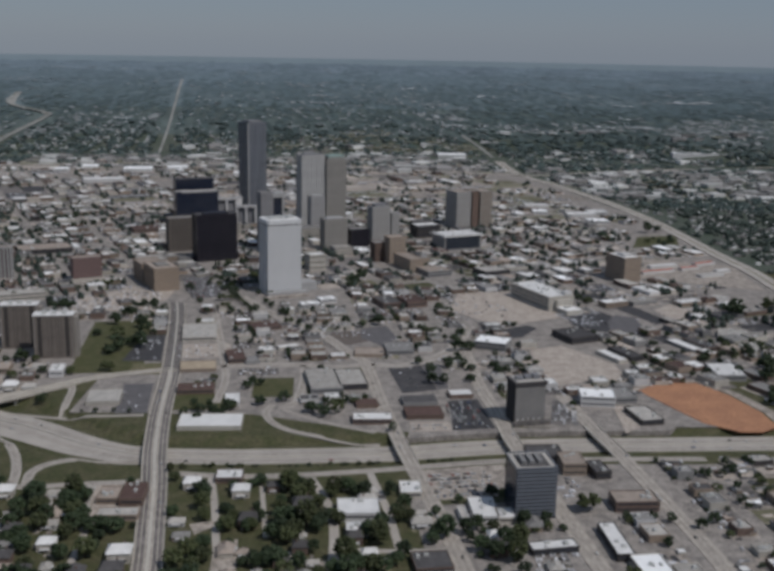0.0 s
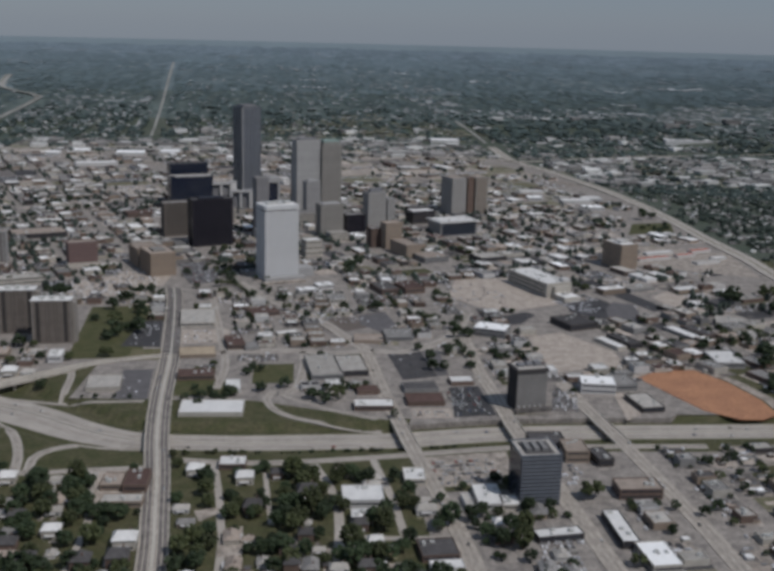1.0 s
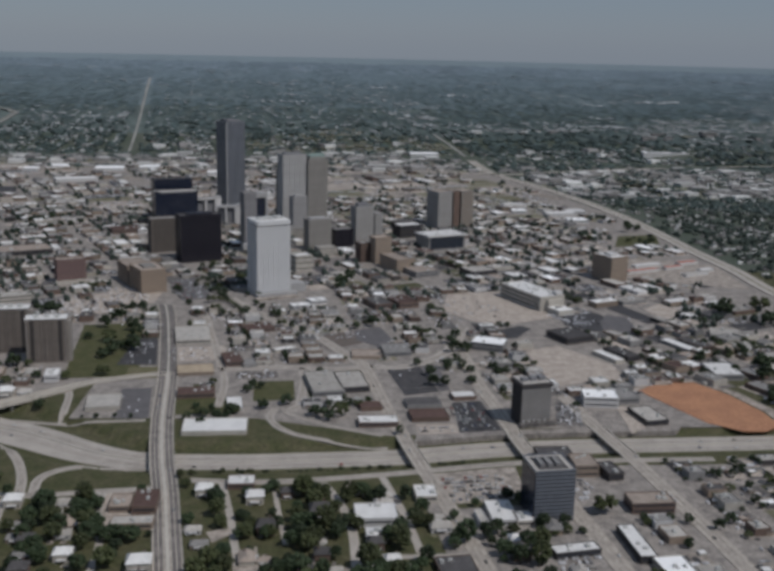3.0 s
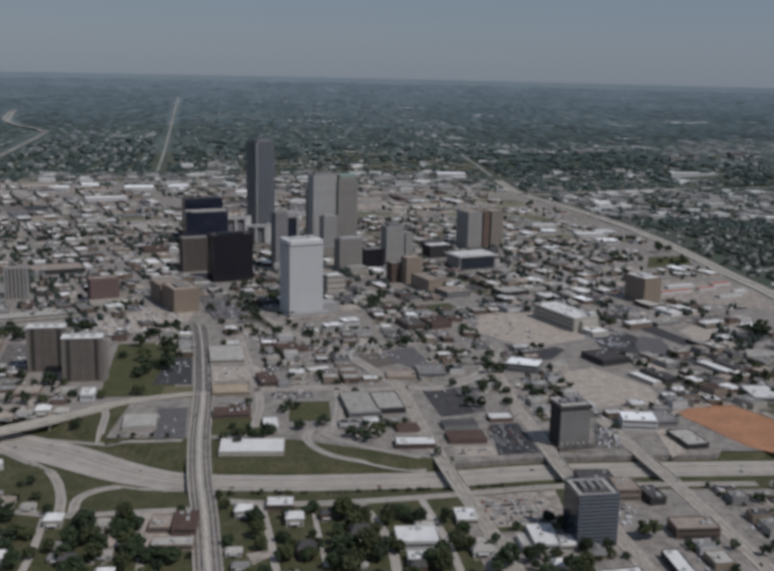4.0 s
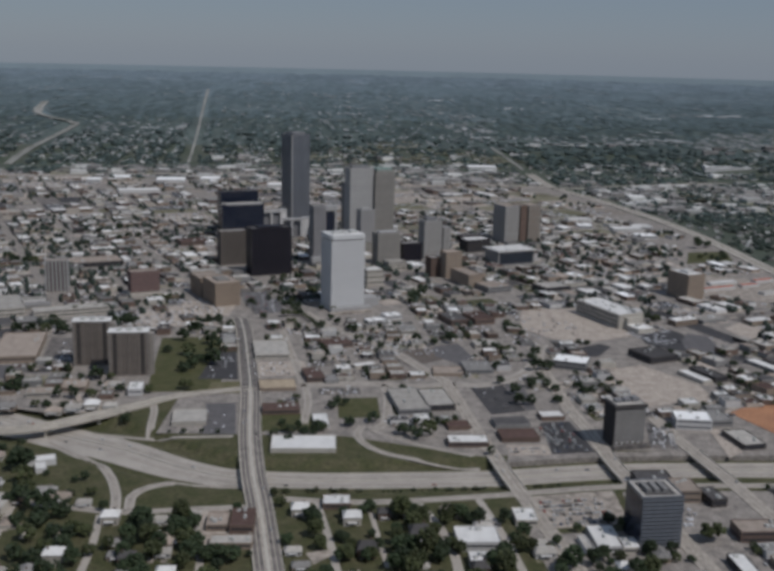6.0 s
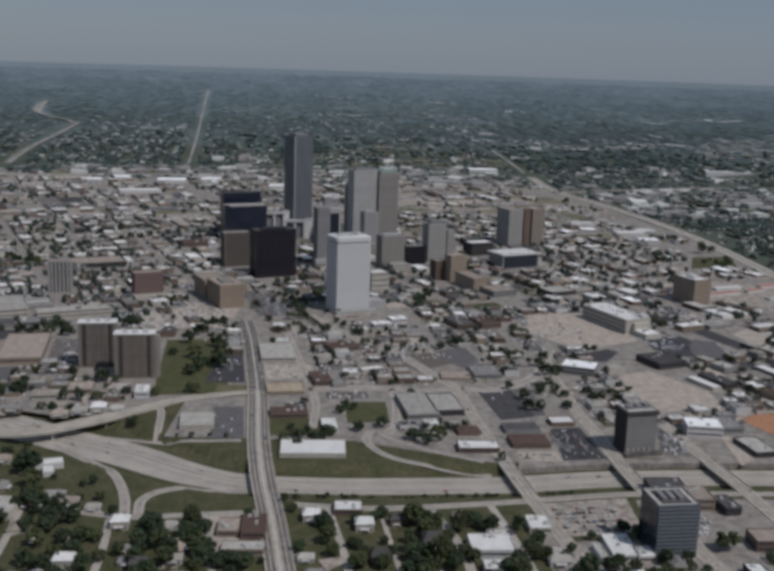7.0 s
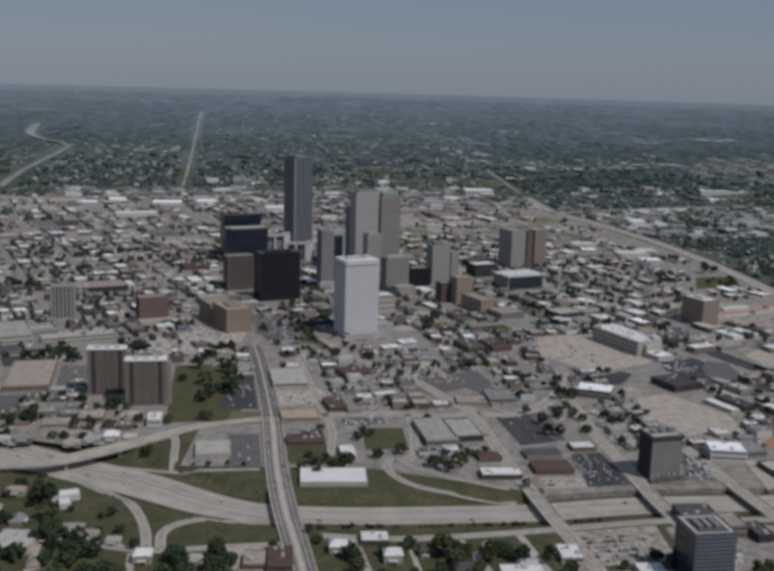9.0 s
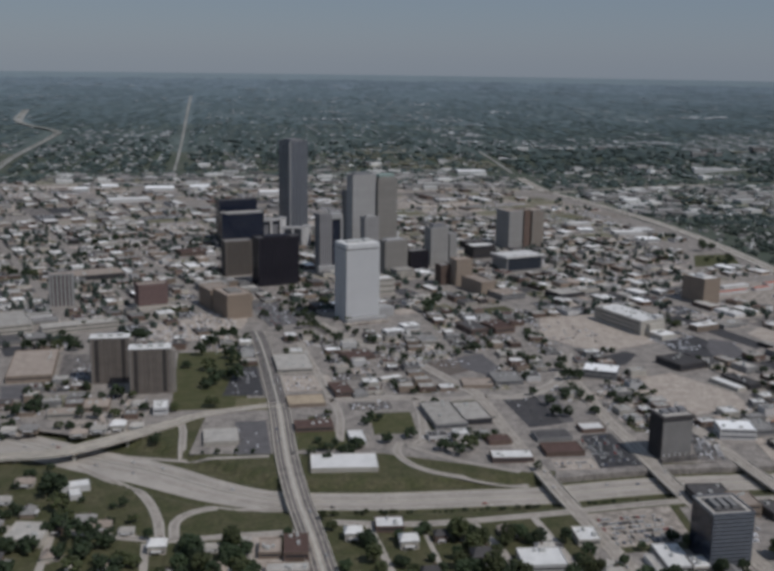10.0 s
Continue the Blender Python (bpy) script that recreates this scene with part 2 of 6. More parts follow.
# ---- the ground, one sheet ----
def build_ground():
    angles = []
    a = -180.0
    while a < 180.0 - 1e-6:
        angles.append(a)
        a += 0.42 if -34 <= a < 34 else 6.0 if abs(a) > 40 else 1.0
    radii = [0, 60, 150, 260, 360, 450, 540, 600]
    while radii[-1] < 1480:
        radii.append(radii[-1] + 7)
    while radii[-1] < 24000:
        radii.append(radii[-1] * 1.06)
    verts, faces = [], []
    for r in radii:
        for ang in angles:
            x, y = C0.x + r * math.sin(radians(ang)), C0.y + r * math.cos(radians(ang))
            z = trench(x, y) if 600 < r < 1480 and abs(ang) < 40 else 0.0
            verts.append(settle(x, y, z)[:3])
    n = len(angles)
    for i in range(len(radii) - 1):
        for j in range(n):
            k = (j + 1) % n
            faces.append((i * n + j, i * n + k, (i + 1) * n + k, (i + 1) * n + j))
    me = bpy.data.meshes.new("ground")
    me.from_pydata(verts, [], faces)
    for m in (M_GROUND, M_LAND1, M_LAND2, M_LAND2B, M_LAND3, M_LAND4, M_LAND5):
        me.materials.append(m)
    # rings farther from C0 take the hazier land colours
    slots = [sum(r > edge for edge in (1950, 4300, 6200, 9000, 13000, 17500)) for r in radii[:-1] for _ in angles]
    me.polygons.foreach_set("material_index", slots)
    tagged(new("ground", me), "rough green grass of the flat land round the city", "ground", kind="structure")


build_ground()


# ---- roads ----
def road(name, line, left, right, material, label, thick=0.25, lift=0.14):
    ob = part(name, ribbon(line, left, right, thick, lift), material)
    return tagged(ob, label, "road", kind="structure")


def flat_line(points, z=0.0, step=10.0):
    return smooth([(x, y, z) for x, y in points], step)


def draped(points, step=8.0):
    line = smooth([(x, y, 0.0) for x, y in points], step)
    for p in line:
        p.z = trench(p.x, p.y)
    return line


def far_line(points, step=40.0):
    line = smooth([(x, y, 0.0) for x, y in points], step)
    return [Vector(settle(p.x, p.y)[:3]) for p in line]


RESERVED = []          # (x, y, radius) that fills keep clear of
LINES = []             # (points, half width) that fills keep clear of

freeway = road("freeway", FREEWAY_LINE, 18.5, -18.5, M_ROAD, "pale worn concrete freeway in a grassy cutting")
for off in (-12.8, -9.0, 6.0, 9.8):
    part("lane_wear", ribbon(FREEWAY_LINE, off + 1.0, off - 1.0, 0.03, 0.165), M_TYRED, freeway)
part("median_barrier", ribbon(FREEWAY_LINE, 0.4, -0.4, 0.95, 1.0), M_BARRIER, freeway)
for s in (1, -1):
    part("guard_rail", ribbon([p for p in FREEWAY_LINE if p.x > -40], s * 18.3 + 0.15, s * 18.3 - 0.15, 0.7, 0.85), M_BARRIER, freeway)

for name, (pts, half) in AVENUES.items():
    z = 0.7 if name == "bridge_avenue" else 0.45
    line = flat_line(pts, z)
    LINES.append((pts, half + 2))
    ob = road(name, line, half, -half, M_DECK, "worn concrete avenue that bridges the freeway", thick=1.3)
    over = [p for p in line if near_line(p.x, p.y, FREEWAY_2D) < 46]
    span = line if name == "bridge_avenue" else over
    for s in (1, -1):
        part("parapet", ribbon(span, s * half + 0.25, s * half - 0.25, 1.0, 1.1), M_BARRIER, ob)
        part("edge_beam", ribbon(over, s * (half - 0.5) + 0.4, s * (half - 0.5) - 0.4, 1.2, -1.0), M_DARKSTEEL, ob)
    lanes = (-8.6, -4.8, 4.8, 8.6) if name == "bridge_avenue" else (-2.6, 2.6)
    for off in lanes:
        part("lane_wear", ribbon(line, off + 1.3, off - 1.3, 0.03, 0.175), M_OLDASPH if name == "bridge_avenue" else M_TYRED, ob)
    if name == "bridge_avenue":
        part("asphalt_surface", ribbon([p for p in line if p.y > 215], 9.5, -9.5, 0.03, 0.2), M_OLDASPH, ob, "dark worn asphalt north of the bridge")
        part("median_kerb", ribbon(line, 1.1, -1.1, 0.25, 0.38), M_BARRIER, ob)
    # piers under the deck, in two rows beside the carriageways
    for q in over:
        d = near_line(q.x, q.y, FREEWAY_2D)
        if d < 2.5 or 20 < d < 24:
            bm = bmesh.new()
            for k in (-0.6, 0.0, 0.6):
                add_box(bm, q.x + k * half * 1.3 - 0.6, q.y - 0.6, -6.0, q.x + k * half * 1.3 + 0.6, q.y + 0.6, z - 1.1)
            part("pier", bm, M_BARRIER, ob)
LINES.append((FREEWAY, 42))
# merging lanes widen the freeway towards the west
west = [(p, s) for p, s in zip(FREEWAY_LINE, sideways(FREEWAY_LINE)) if -420 < p.x < -28]
for sign, grow, reach, bend in ((1, 4.0, 150, 1.3), (-1, 13.5, 115, 0.6)):
    outer = [(p.x + s.x * sign * (18.5 + grow * max(0.0, min(1.0, (-28 - p.x) / reach)) ** bend), p.y + s.y * sign * (18.5 + grow * max(0.0, min(1.0, (-28 - p.x) / reach)) ** bend)) for p, s in west]
    inner = [(p.x + s.x * sign * 15, p.y + s.y * sign * 15) for p, s in west]
    part("merge_lane", prism(inner + outer[::-1], -6.4, -5.42), M_ROAD, freeway)

RAMPS = (
    ("flyover_ramp", [(-520, 0), (-400, 20), (-299, 37), (-252, 47), (-215, 72), (-186, 102), (-158, 138), (-124, 178), (-61, 207), (-40, 214)], 6.0),
    ("flyover_lane", [(-520, 5), (-400, 25), (-299, 42), (-252, 54), (-222, 78), (-192, 106), (-164, 138), (-134, 172)], 6.0),
    ("exit_loop", [(-228, 40), (-199, 13), (-177, -6), (-157, -31), (-140, -62), (-127, -98), (-119, -135)], 4.5),
    ("entry_loop", [(-108, -132), (-112, -100), (-101, -80), (-74, -67), (-40, -62), (0, -61)], 4.5),
    ("service_lane", [(-190, 66), (-139, 56), (-96, 49), (-44, 54)], 3.0),
    ("link_lane", [(-130, 54), (-135, 90), (-140, 128), (-146, 150)], 4.0),
    ("slip_road", [(88, 92), (84, 62), (101, 26), (138, 2), (205, -9)], 4.2),
    ("slip_lane", [(96, 82), (118, 62), (150, 38), (200, 12)], 2.8),
    ("frontage_road", [(20, -100), (70, -104), (119, -101), (209, -84), (327, -58), (432, -50), (520, -46)], 5.0),
    ("frontage_lane", [(-340, -100), (-200, -118), (-119, -134), (-60, -126), (-6, -118)], 4.5),
    ("cross_street", [(-34, 212), (26, 232), (85, 240), (144, 234), (192, 244), (240, 248), (296, 314), (331, 435)], 8.0),
    ("boulevard", [(-8, 590), (47, 492), (119, 393), (169, 290), (196, 238)], 8.0),
    ("side_street", [(-34, 485), (-8, 360), (12, 251), (25, 176), (26, 96)], 4.5),
    ("lane_street", [(112, 240), (116, 180), (112, 100), (96, 84)], 5.0),
)
for name, pts, half in RAMPS:
    if name.startswith("flyover"):
        line = flat_line(pts, 0.4, 8.0)
        for p in line:
            p.z = (0.4 if name == "flyover_ramp" else 0.37) + 4.2 * max(0.0, min(1.0, (-135 - p.x) / 70))
        ob = road(name, line, half, -half, M_DECK, "curved concrete ramp that flies over the freeway", thick=1.5)
        for s in (1, -1):
            part("parapet", ribbon(line, s * half + 0.2, s * half - 0.2, 1.0, 1.1), M_BARRIER, ob)
        for p in line[:-16:7]:
            part("pier", box(p.x - 1, p.y - 2.5, -6, p.x + 1, p.y + 2.5, p.z - 1.2), M_BARRIER, ob)
    else:
        ob = road(name, draped(pts), half, -half, M_ROAD, "narrow worn concrete road", thick=0.9, lift=0.4)
        part("lane_wear", ribbon(draped(pts), half * 0.5, -half * 0.5, 0.03, 0.425), M_TYRED, ob)
    LINES.append((pts, half + 2))

# north, east and far highways and the long straight road
EAST_HIGHWAY = [(905, 420), (880, 560), (866, 700), (866, 830), (850, 1000), (838, 1200), (820, 1420), (775, 1690), (700, 1990), (626, 2239), (602, 2645)]
NORTH_ROAD = [(602, 2645), (590, 3200), (575, 3600)]
NORTH_HIGHWAY = [(-1500, 2120), (-900, 2260), (-500, 2370), (-150, 2360), (129, 2336), (461, 2245), (682, 2213), (935, 2333), (1416, 2515), (2200, 2700)]
STRAIGHT_ROAD = [(-560, 2700), (-640, 3250), (-786, 4217), (-1194, 6872), (-1590, 9470)]
WEST_HIGHWAY = [(-1050, 2000), (-1112, 2436), (-1245, 3132), (-1401, 4187), (-1500, 4600), (-1745, 4991), (-1973, 5515), (-2261, 6566)]
for name, pts, half, label in (
    ("east_highway", EAST_HIGHWAY, 15, "pale concrete highway on the city's east side"),
    ("north_highway", NORTH_HIGHWAY, 13, "pale highway along the north of the city"),
    ("north_road", NORTH_ROAD, 6, "pale straight highway running north"),
    ("straight_road", STRAIGHT_ROAD, 4.2, "long straight pale road into the far suburbs"),
    ("west_highway", WEST_HIGHWAY, 18, "winding pale highway in the western distance"),
):
    ob = road(name, far_line(pts), half, -half, M_ROAD if name in ("east_highway", "north_highway") else M_FARROAD, label, thick=0.8, lift=1.6)
    if half > 10:
        part("median", ribbon(far_line(pts), 1.2, -1.2, 0.1, 1.7), M_LAWN, ob)
    LINES.append((pts, half + 8))


# ---- city blocks ----
def wedge(x, y, extra=3.0):
    """Whether a place can come into the view from the path."""
    d = math.hypot(x - C0.x, y - C0.y)
    a = math.degrees(math.atan2(x - C0.x, y - C0.y))
    return abs(a) < 23.5 + extra + 6000.0 / max(d, 500.0)


def to_uv(x, y, a=GRID_A):
    return x * math.cos(a) + y * math.sin(a), -x * math.sin(a) + y * math.cos(a)


def to_xy(u, v, a=GRID_A):
    return u * math.cos(a) - v * math.sin(a), u * math.sin(a) + v * math.cos(a)


def east_of_highway(x, y):
    for (x0, y0), (x1, y1) in zip(EAST_HIGHWAY, EAST_HIGHWAY[1:]):
        if y0 <= y < y1:
            return x - (x0 + (x1 - x0) * (y - y0) / (y1 - y0))
    return x - 905 if y < 420 else -1.0


KEPT = []              # outlines of lots and lawns that fills keep clear of


def inside(x, y, points):
    odd = False
    for (x0, y0), (x1, y1) in zip(points, points[1:] + points[:1]):
        if (y0 > y) != (y1 > y) and x < x0 + (x1 - x0) * (y - y0) / (y1 - y0):
            odd = not odd
    return odd


def blocked(x, y, r):
    for points in KEPT:
        if any(inside(x + a * r, y + b * r, points) for a, b in ((0, 0), (1, 0), (-1, 0), (0, 1), (0, -1))):
            return True
    for bx, by, br in RESERVED:
        if (x - bx) ** 2 + (y - by) ** 2 < (br + r) ** 2:
            return True
    for pts, half in LINES:
        if near_line(x, y, pts) < half + r:
            return True
    return False


BLOCKS = [M_CONC, M_CONC, M_OLDASPH, M_TANLOT, M_OLDASPH, M_CONC]
street_sheet = tagged(part("street_sheet", prism([to_xy(*q) for q in ((-700, 528), (560, 528), (560, -60), (1040, -60), (1080, 300), (1185, 520), (1325, 900), (1465, 1500), (1510, 1770), (1500, 2100), (1300, 2400), (-500, 2850))], -0.6, 0.06), M_STREET), "grey concrete streets of the city grid", "road", kind="structure")
mid_sheet = tagged(part("street_sheet", prism([(-540, 560), (-440, 160), (-330, 140), (-258, 116), (-200, 124), (-160, 158), (-122, 178), (-124, 60), (-60, 60), (70, 62), (210, 12), (340, 36), (560, 44), (580, 165), (322, 660), (0, 640), (-230, 640)][::1], -0.6, 0.03), M_STREET), "grey concrete streets between the freeway and the towers", "road", kind="structure")


# ---- low buildings ----
ROOF_WORDS = {"tent": "white tent", "white": "bright white", "pale": "pale grey", "tan": "tan gravel", "sand": "sandy", "grey": "grey felt", "dark": "dark felt", "rust": "rust brown", "red": "red metal"}
WALL_WORDS = {"white": "white", "pale": "pale concrete", "tan": "tan brick", "brown": "brown brick", "grey": "grey", "dark": "dark"}


STORES = {}            # joined walls, roofs and windows of the farther low buildings


def put_box(key, m, x0, y0, z0, x1, y1, z1):
    verts, faces = STORES.setdefault(key, ([], []))
    base = len(verts)
    for z in (z0, z1):
        for a, c in ((x0, y0), (x1, y0), (x1, y1), (x0, y1)):
            verts.append(tuple(m @ Vector((a, c, z))))
    for q in ((4, 5, 6, 7), (0, 1, 5, 4), (1, 2, 6, 5), (2, 3, 7, 6), (3, 0, 4, 7)):
        faces.append(tuple(k + base for k in q))


def far_building(x, y, w, d, h, rot, wall, roof, units, bands, z=0.0):
    m = Matrix.Translation((x, y, z)) @ Matrix.Rotation(radians(rot), 4, "Z")
    put_box(("wall", wall), m, 0, 0, -0.5, w, d, h)
    put_box(("roof", roof), m, 0.5, 0.5, h - 0.5, w - 0.5, d - 0.5, h + 0.12)
    rr = random.Random(int(x * 31 + y * 17))
    for _ in range(units):
        a, c = rr.uniform(0.1, 0.7) * w, rr.uniform(0.1, 0.7) * d
        put_box(("roof", rr.choice(("white", "grey", "pale"))), m, a, c, h, a + rr.uniform(2, 5), c + rr.uniform(2, 5), h + rr.uniform(1, 2.6))
    for k in range(bands):
        zc = h * (k + 0.55) / bands
        put_box(("glass", ""), m, 1, -0.12, zc - 0.7, w - 1, 0.3, zc + 0.7)
        put_box(("glass", ""), m, -0.12, 1, zc - 0.7, 0.3, d - 1, zc + 0.7)
    c = m @ Vector((w / 2, d / 2, 0))
    RESERVED.append((c.x, c.y, 0.5 * max(w, d)))


def low_building(name, label, x, y, w, d, h, rot, wall, roof, cat="building", units=0, bands=0, group=""):
    """A flat-roofed building with its front left corner at x, y: walls with a parapet round a sunken roof."""
    root = tagged(empty(name, x, y, 0.0, radians(rot)), label, cat, group)
    bm = bmesh.new()
    t, p = 0.45, 0.55 + 0.02 * h
    ring = ((0, 0), (w, 0), (w, d), (0, d))
    inner = ((t, t), (w - t, t), (w - t, d - t), (t, d - t))
    lo = [bm.verts.new((a, b, -0.5)) for a, b in ring]
    hi = [bm.verts.new((a, b, h)) for a, b in ring]
    ih = [bm.verts.new((a, b, h)) for a, b in inner]
    il = [bm.verts.new((a, b, h - p)) for a, b in inner]
    for i in range(4):
        j = (i + 1) % 4
        bm.faces.new((lo[i], lo[j], hi[j], hi[i]))
        bm.faces.new((hi[i], hi[j], ih[j], ih[i]))
        bm.faces.new((ih[i], ih[j], il[j], il[i]))
    part("wall", bm, M_WALLS[wall], root)
    part("roof", box(t, t, h - p - 0.4, w - t, d - t, h - p), M_ROOFS[roof], root)
    rr = random.Random(int(x * 31 + y * 17))
    for _ in range(units):
        s, e = rr.uniform(1.6, 4.0), rr.uniform(1.6, 5.0)
        if w < 9 or d < 9:
            break
        a, b = rr.uniform(2, w - 2 - s), rr.uniform(2, d - 2 - e)
        top = h - p + rr.uniform(1.0, 2.4)
        unit = part("rooftop_unit", box(a, b, h - p, a + s, b + e, top), M_UNIT, root)
        part("fan_housing", box(a + s * 0.25, b + e * 0.25, top - 0.1, a + s * 0.75, b + e * 0.75, top + 0.5), M_UNIT, unit)
    for k in range(bands):
        zc = h * (k + 0.55) / bands
        part("window_band", box(1.2, -0.12, zc - 0.7, w - 1.2, 0.2, zc + 0.7), M_GLASS, root)
        part("window_band", box(-0.12, 1.2, zc - 0.7, 0.2, d - 1.2, zc + 0.7), M_GLASS, root)
    c = root.matrix_basis @ Vector((w / 2, d / 2, 0))
    RESERVED.append((c.x, c.y, 0.5 * max(w, d)))
    if max(w, d) > 1.6 * min(w, d):
        for f in (0.15, 0.85):
            e = root.matrix_basis @ (Vector((w * f, d / 2, 0)) if w > d else Vector((w / 2, d * f, 0)))
            RESERVED.append((e.x, e.y, 0.5 * min(w, d)))
    return root


def landmark(name, label, x, y, w, d, h, rot, wall, roof):
    return low_building(name, label, x, y, w, d, h, rot, wall, roof, units=0 if h < 6 else 8 if h > 18 else 3, bands=4 if h > 18 else 2 if h > 9 else 1 if h >= 6 else 0)


# ---- towers ----
def tower(name, label, x, y, w, d, h, rot, wall, ribs=0, rib=None, bands=0, band=None, roof="grey", cap=None, foot=0.0, proud=0.35, band_h=1.5, base=0.0):
    """A tower with its front left corner at x, y. ribs: upright piers on each face. bands: window strips, one for each storey."""
    root = tagged(empty(name, x, y, 0, radians(rot)), label, "tower")
    part("wall", box(0, 0, -0.5, w, d, h), wall, root)
    bm = bmesh.new()
    add_box(bm, -0.3, -0.3, h - 0.3, w + 0.3, 0.5, h + 1.3)
    add_box(bm, -0.3, d - 0.5, h - 0.3, w + 0.3, d + 0.3, h + 1.3)
    add_box(bm, -0.3, 0.5, h - 0.3, 0.5, d - 0.5, h + 1.3)
    add_box(bm, w - 0.5, 0.5, h - 0.3, w + 0.3, d - 0.5, h + 1.3)
    part("parapet", bm, rib or wall, root)
    top = part("roof", box(0.5, 0.5, h, w - 0.5, d - 0.5, h + 0.25), M_ROOFS[roof], root)
    for k in range(bands):
        z = foot + (h - foot) * (k + 0.5) / bands
        bm = bmesh.new()
        add_box(bm, -0.12, -0.12, z - band_h / 2, w + 0.12, 0.4, z + band_h / 2)
        add_box(bm, -0.12, 0.4, z - band_h / 2, 0.4, d, z + band_h / 2)
        add_box(bm, w - 0.4, 0.4, z - band_h / 2, w + 0.12, d, z + band_h / 2)
        part("window_band", bm, band or M_GLASS, root)
    if ribs:
        step = w / ribs
        rw = step * 0.42
        front = mesh_of(box(-rw / 2, -proud, foot, rw / 2, 0.2, h), rib or wall, "rib")
        for i in range(ribs + 1):
            part("rib", front, None, root).location = (min(max(i * step, rw / 2), w - rw / 2), 0, 0)
        n = max(2, round(d / step))
        side = mesh_of(box(-proud, -rw / 2, foot, 0.2, rw / 2, h), rib or wall, "rib")
        for i in range(1, n):
            part("rib", side, None, root).location = (0, i * d / n, 0)
            far = part("rib", side, None, root)
            far.location = (w + proud - 0.2, i * d / n, 0)
    if cap:
        inset, ch, cm = cap
        part("penthouse", box(w * inset, d * inset, h, w * (1 - inset), d * (1 - inset), h + ch), cm, top)
    if base:
        part("podium", box(-base, -base, -0.5, w + base, d + base * 0.3, 5.5), M_WALLS["pale"], root)
    c = root.matrix_basis @ Vector((w / 2, d / 2, 0))
    RESERVED.append((c.x, c.y, 0.62 * max(w, d) + base))
    return root


M_BOK = mat("grey_blue_glass_wall", (0.135, 0.148, 0.172), rough=0.22, spec=0.7, var=0.15, size=20, grain=3)
M_BOKRIB = mat("grey_steel_rib", (0.26, 0.268, 0.29), rough=0.4, metal=0.6, var=0.12, size=20, grain=3)
M_WHITE = mat("white_tower_panel", (0.52, 0.522, 0.525), rough=0.6, var=0.07, size=18, grain=2)
M_WHITERIB = mat("white_tower_rib", (0.60, 0.60, 0.602), rough=0.6, var=0.06, size=18, grain=2)
M_BLACK = mat("black_brown_glass", (0.019, 0.018, 0.025), rough=0.25, var=0.3, size=9, grain=2.5, spec=0.5)
M_BLACKRIB = mat("black_brown_mullion", (0.021, 0.019, 0.026), rough=0.5, var=0.25, size=9, grain=2)
M_STONE = mat("pale_stone", (0.36, 0.355, 0.35), var=0.14, size=14, grain=2)
M_STONERIB = mat("pale_stone_rib", (0.42, 0.412, 0.40), var=0.12, size=14, grain=2)
M_TANST = mat("grey_tan_stone", (0.235, 0.222, 0.205), var=0.16, size=14, grain=2)
M_TANRIB = mat("grey_tan_rib", (0.28, 0.265, 0.245), var=0.14, size=14, grain=2)
M_GREYT = mat("warm_grey_panel", (0.21, 0.21, 0.22), var=0.16, size=12, grain=2)
M_GREYRIB = mat("warm_grey_rib", (0.26, 0.25, 0.25), var=0.14, size=12, grain=2)
M_APT = mat("apartment_brick", (0.19, 0.165, 0.145), var=0.18, size=10, grain=1.2)
M_APTRIB = mat("apartment_concrete_fin", (0.29, 0.265, 0.24), var=0.15, size=10, grain=1.2)
M_APTLINE = mat("brown_window_line", (0.12, 0.10, 0.09), rough=0.6, var=0.25, size=6, grain=1.2)
M_APTDARK = mat("shaded_window_strip", (0.062, 0.056, 0.054), rough=0.4, var=0.3, size=5, grain=1.5)
M_MAROON = mat("maroon_brick", (0.185, 0.125, 0.118), var=0.18, size=8, grain=1)
M_COPPER = mat("green_copper_roof", (0.28, 0.36, 0.33), var=0.2, size=5, grain=1)
M_PEACH = mat("peach_brick", (0.31, 0.245, 0.19), var=0.16, size=8, grain=1)

bok = tower("office_tower", "tallest tower, dark grey steel and glass with fine vertical ribs", -96.7, 1418.5, 47, 47, 203, 35, M_BOK, ribs=16, rib=M_BOKRIB, roof="dark", cap=(0.16, 5, M_GREYT))
part("corner_fin", box(-0.9, -0.9, 0, 1.6, 1.6, 203), M_STONE, bok, "pale corner strip")
white = tower("white_tower", "white tower with fine ribs and a capped roof", 31, 603, 55, 42, 107, 25, M_WHITE, ribs=20, rib=M_WHITERIB, roof="white", foot=7)
part("crown_neck", box(2.5, 2.5, 107.2, 52.5, 39.5, 110.2), M_APTDARK, white, "dark recessed gap below the crown")
part("roof_crown", prism([(-1, 2), (2, -1), (53, -1), (56, 2), (56, 40), (53, 43), (2, 43), (-1, 40)], 110.2, 117), M_WHITERIB, white, "white overhanging roof crown")
part("crown_roof", box(1, 1, 117, 54, 41, 117.5), M_ROOFS["white"], white)
for a, b, w, d, h in ((8, 10, 14, 18, 2.2), (26, 8, 9, 12, 1.5), (38, 14, 11, 16, 2.8), (24, 26, 10, 9, 1.8)):
    part("rooftop_unit", box(a, b, 117.5, a + w, b + d, 117.5 + h), M_UNIT, white)
part("plinth", box(-4, -14, -0.5, 62, -0.6, 6), M_STONE, white, "pale stepped plinth round the base")
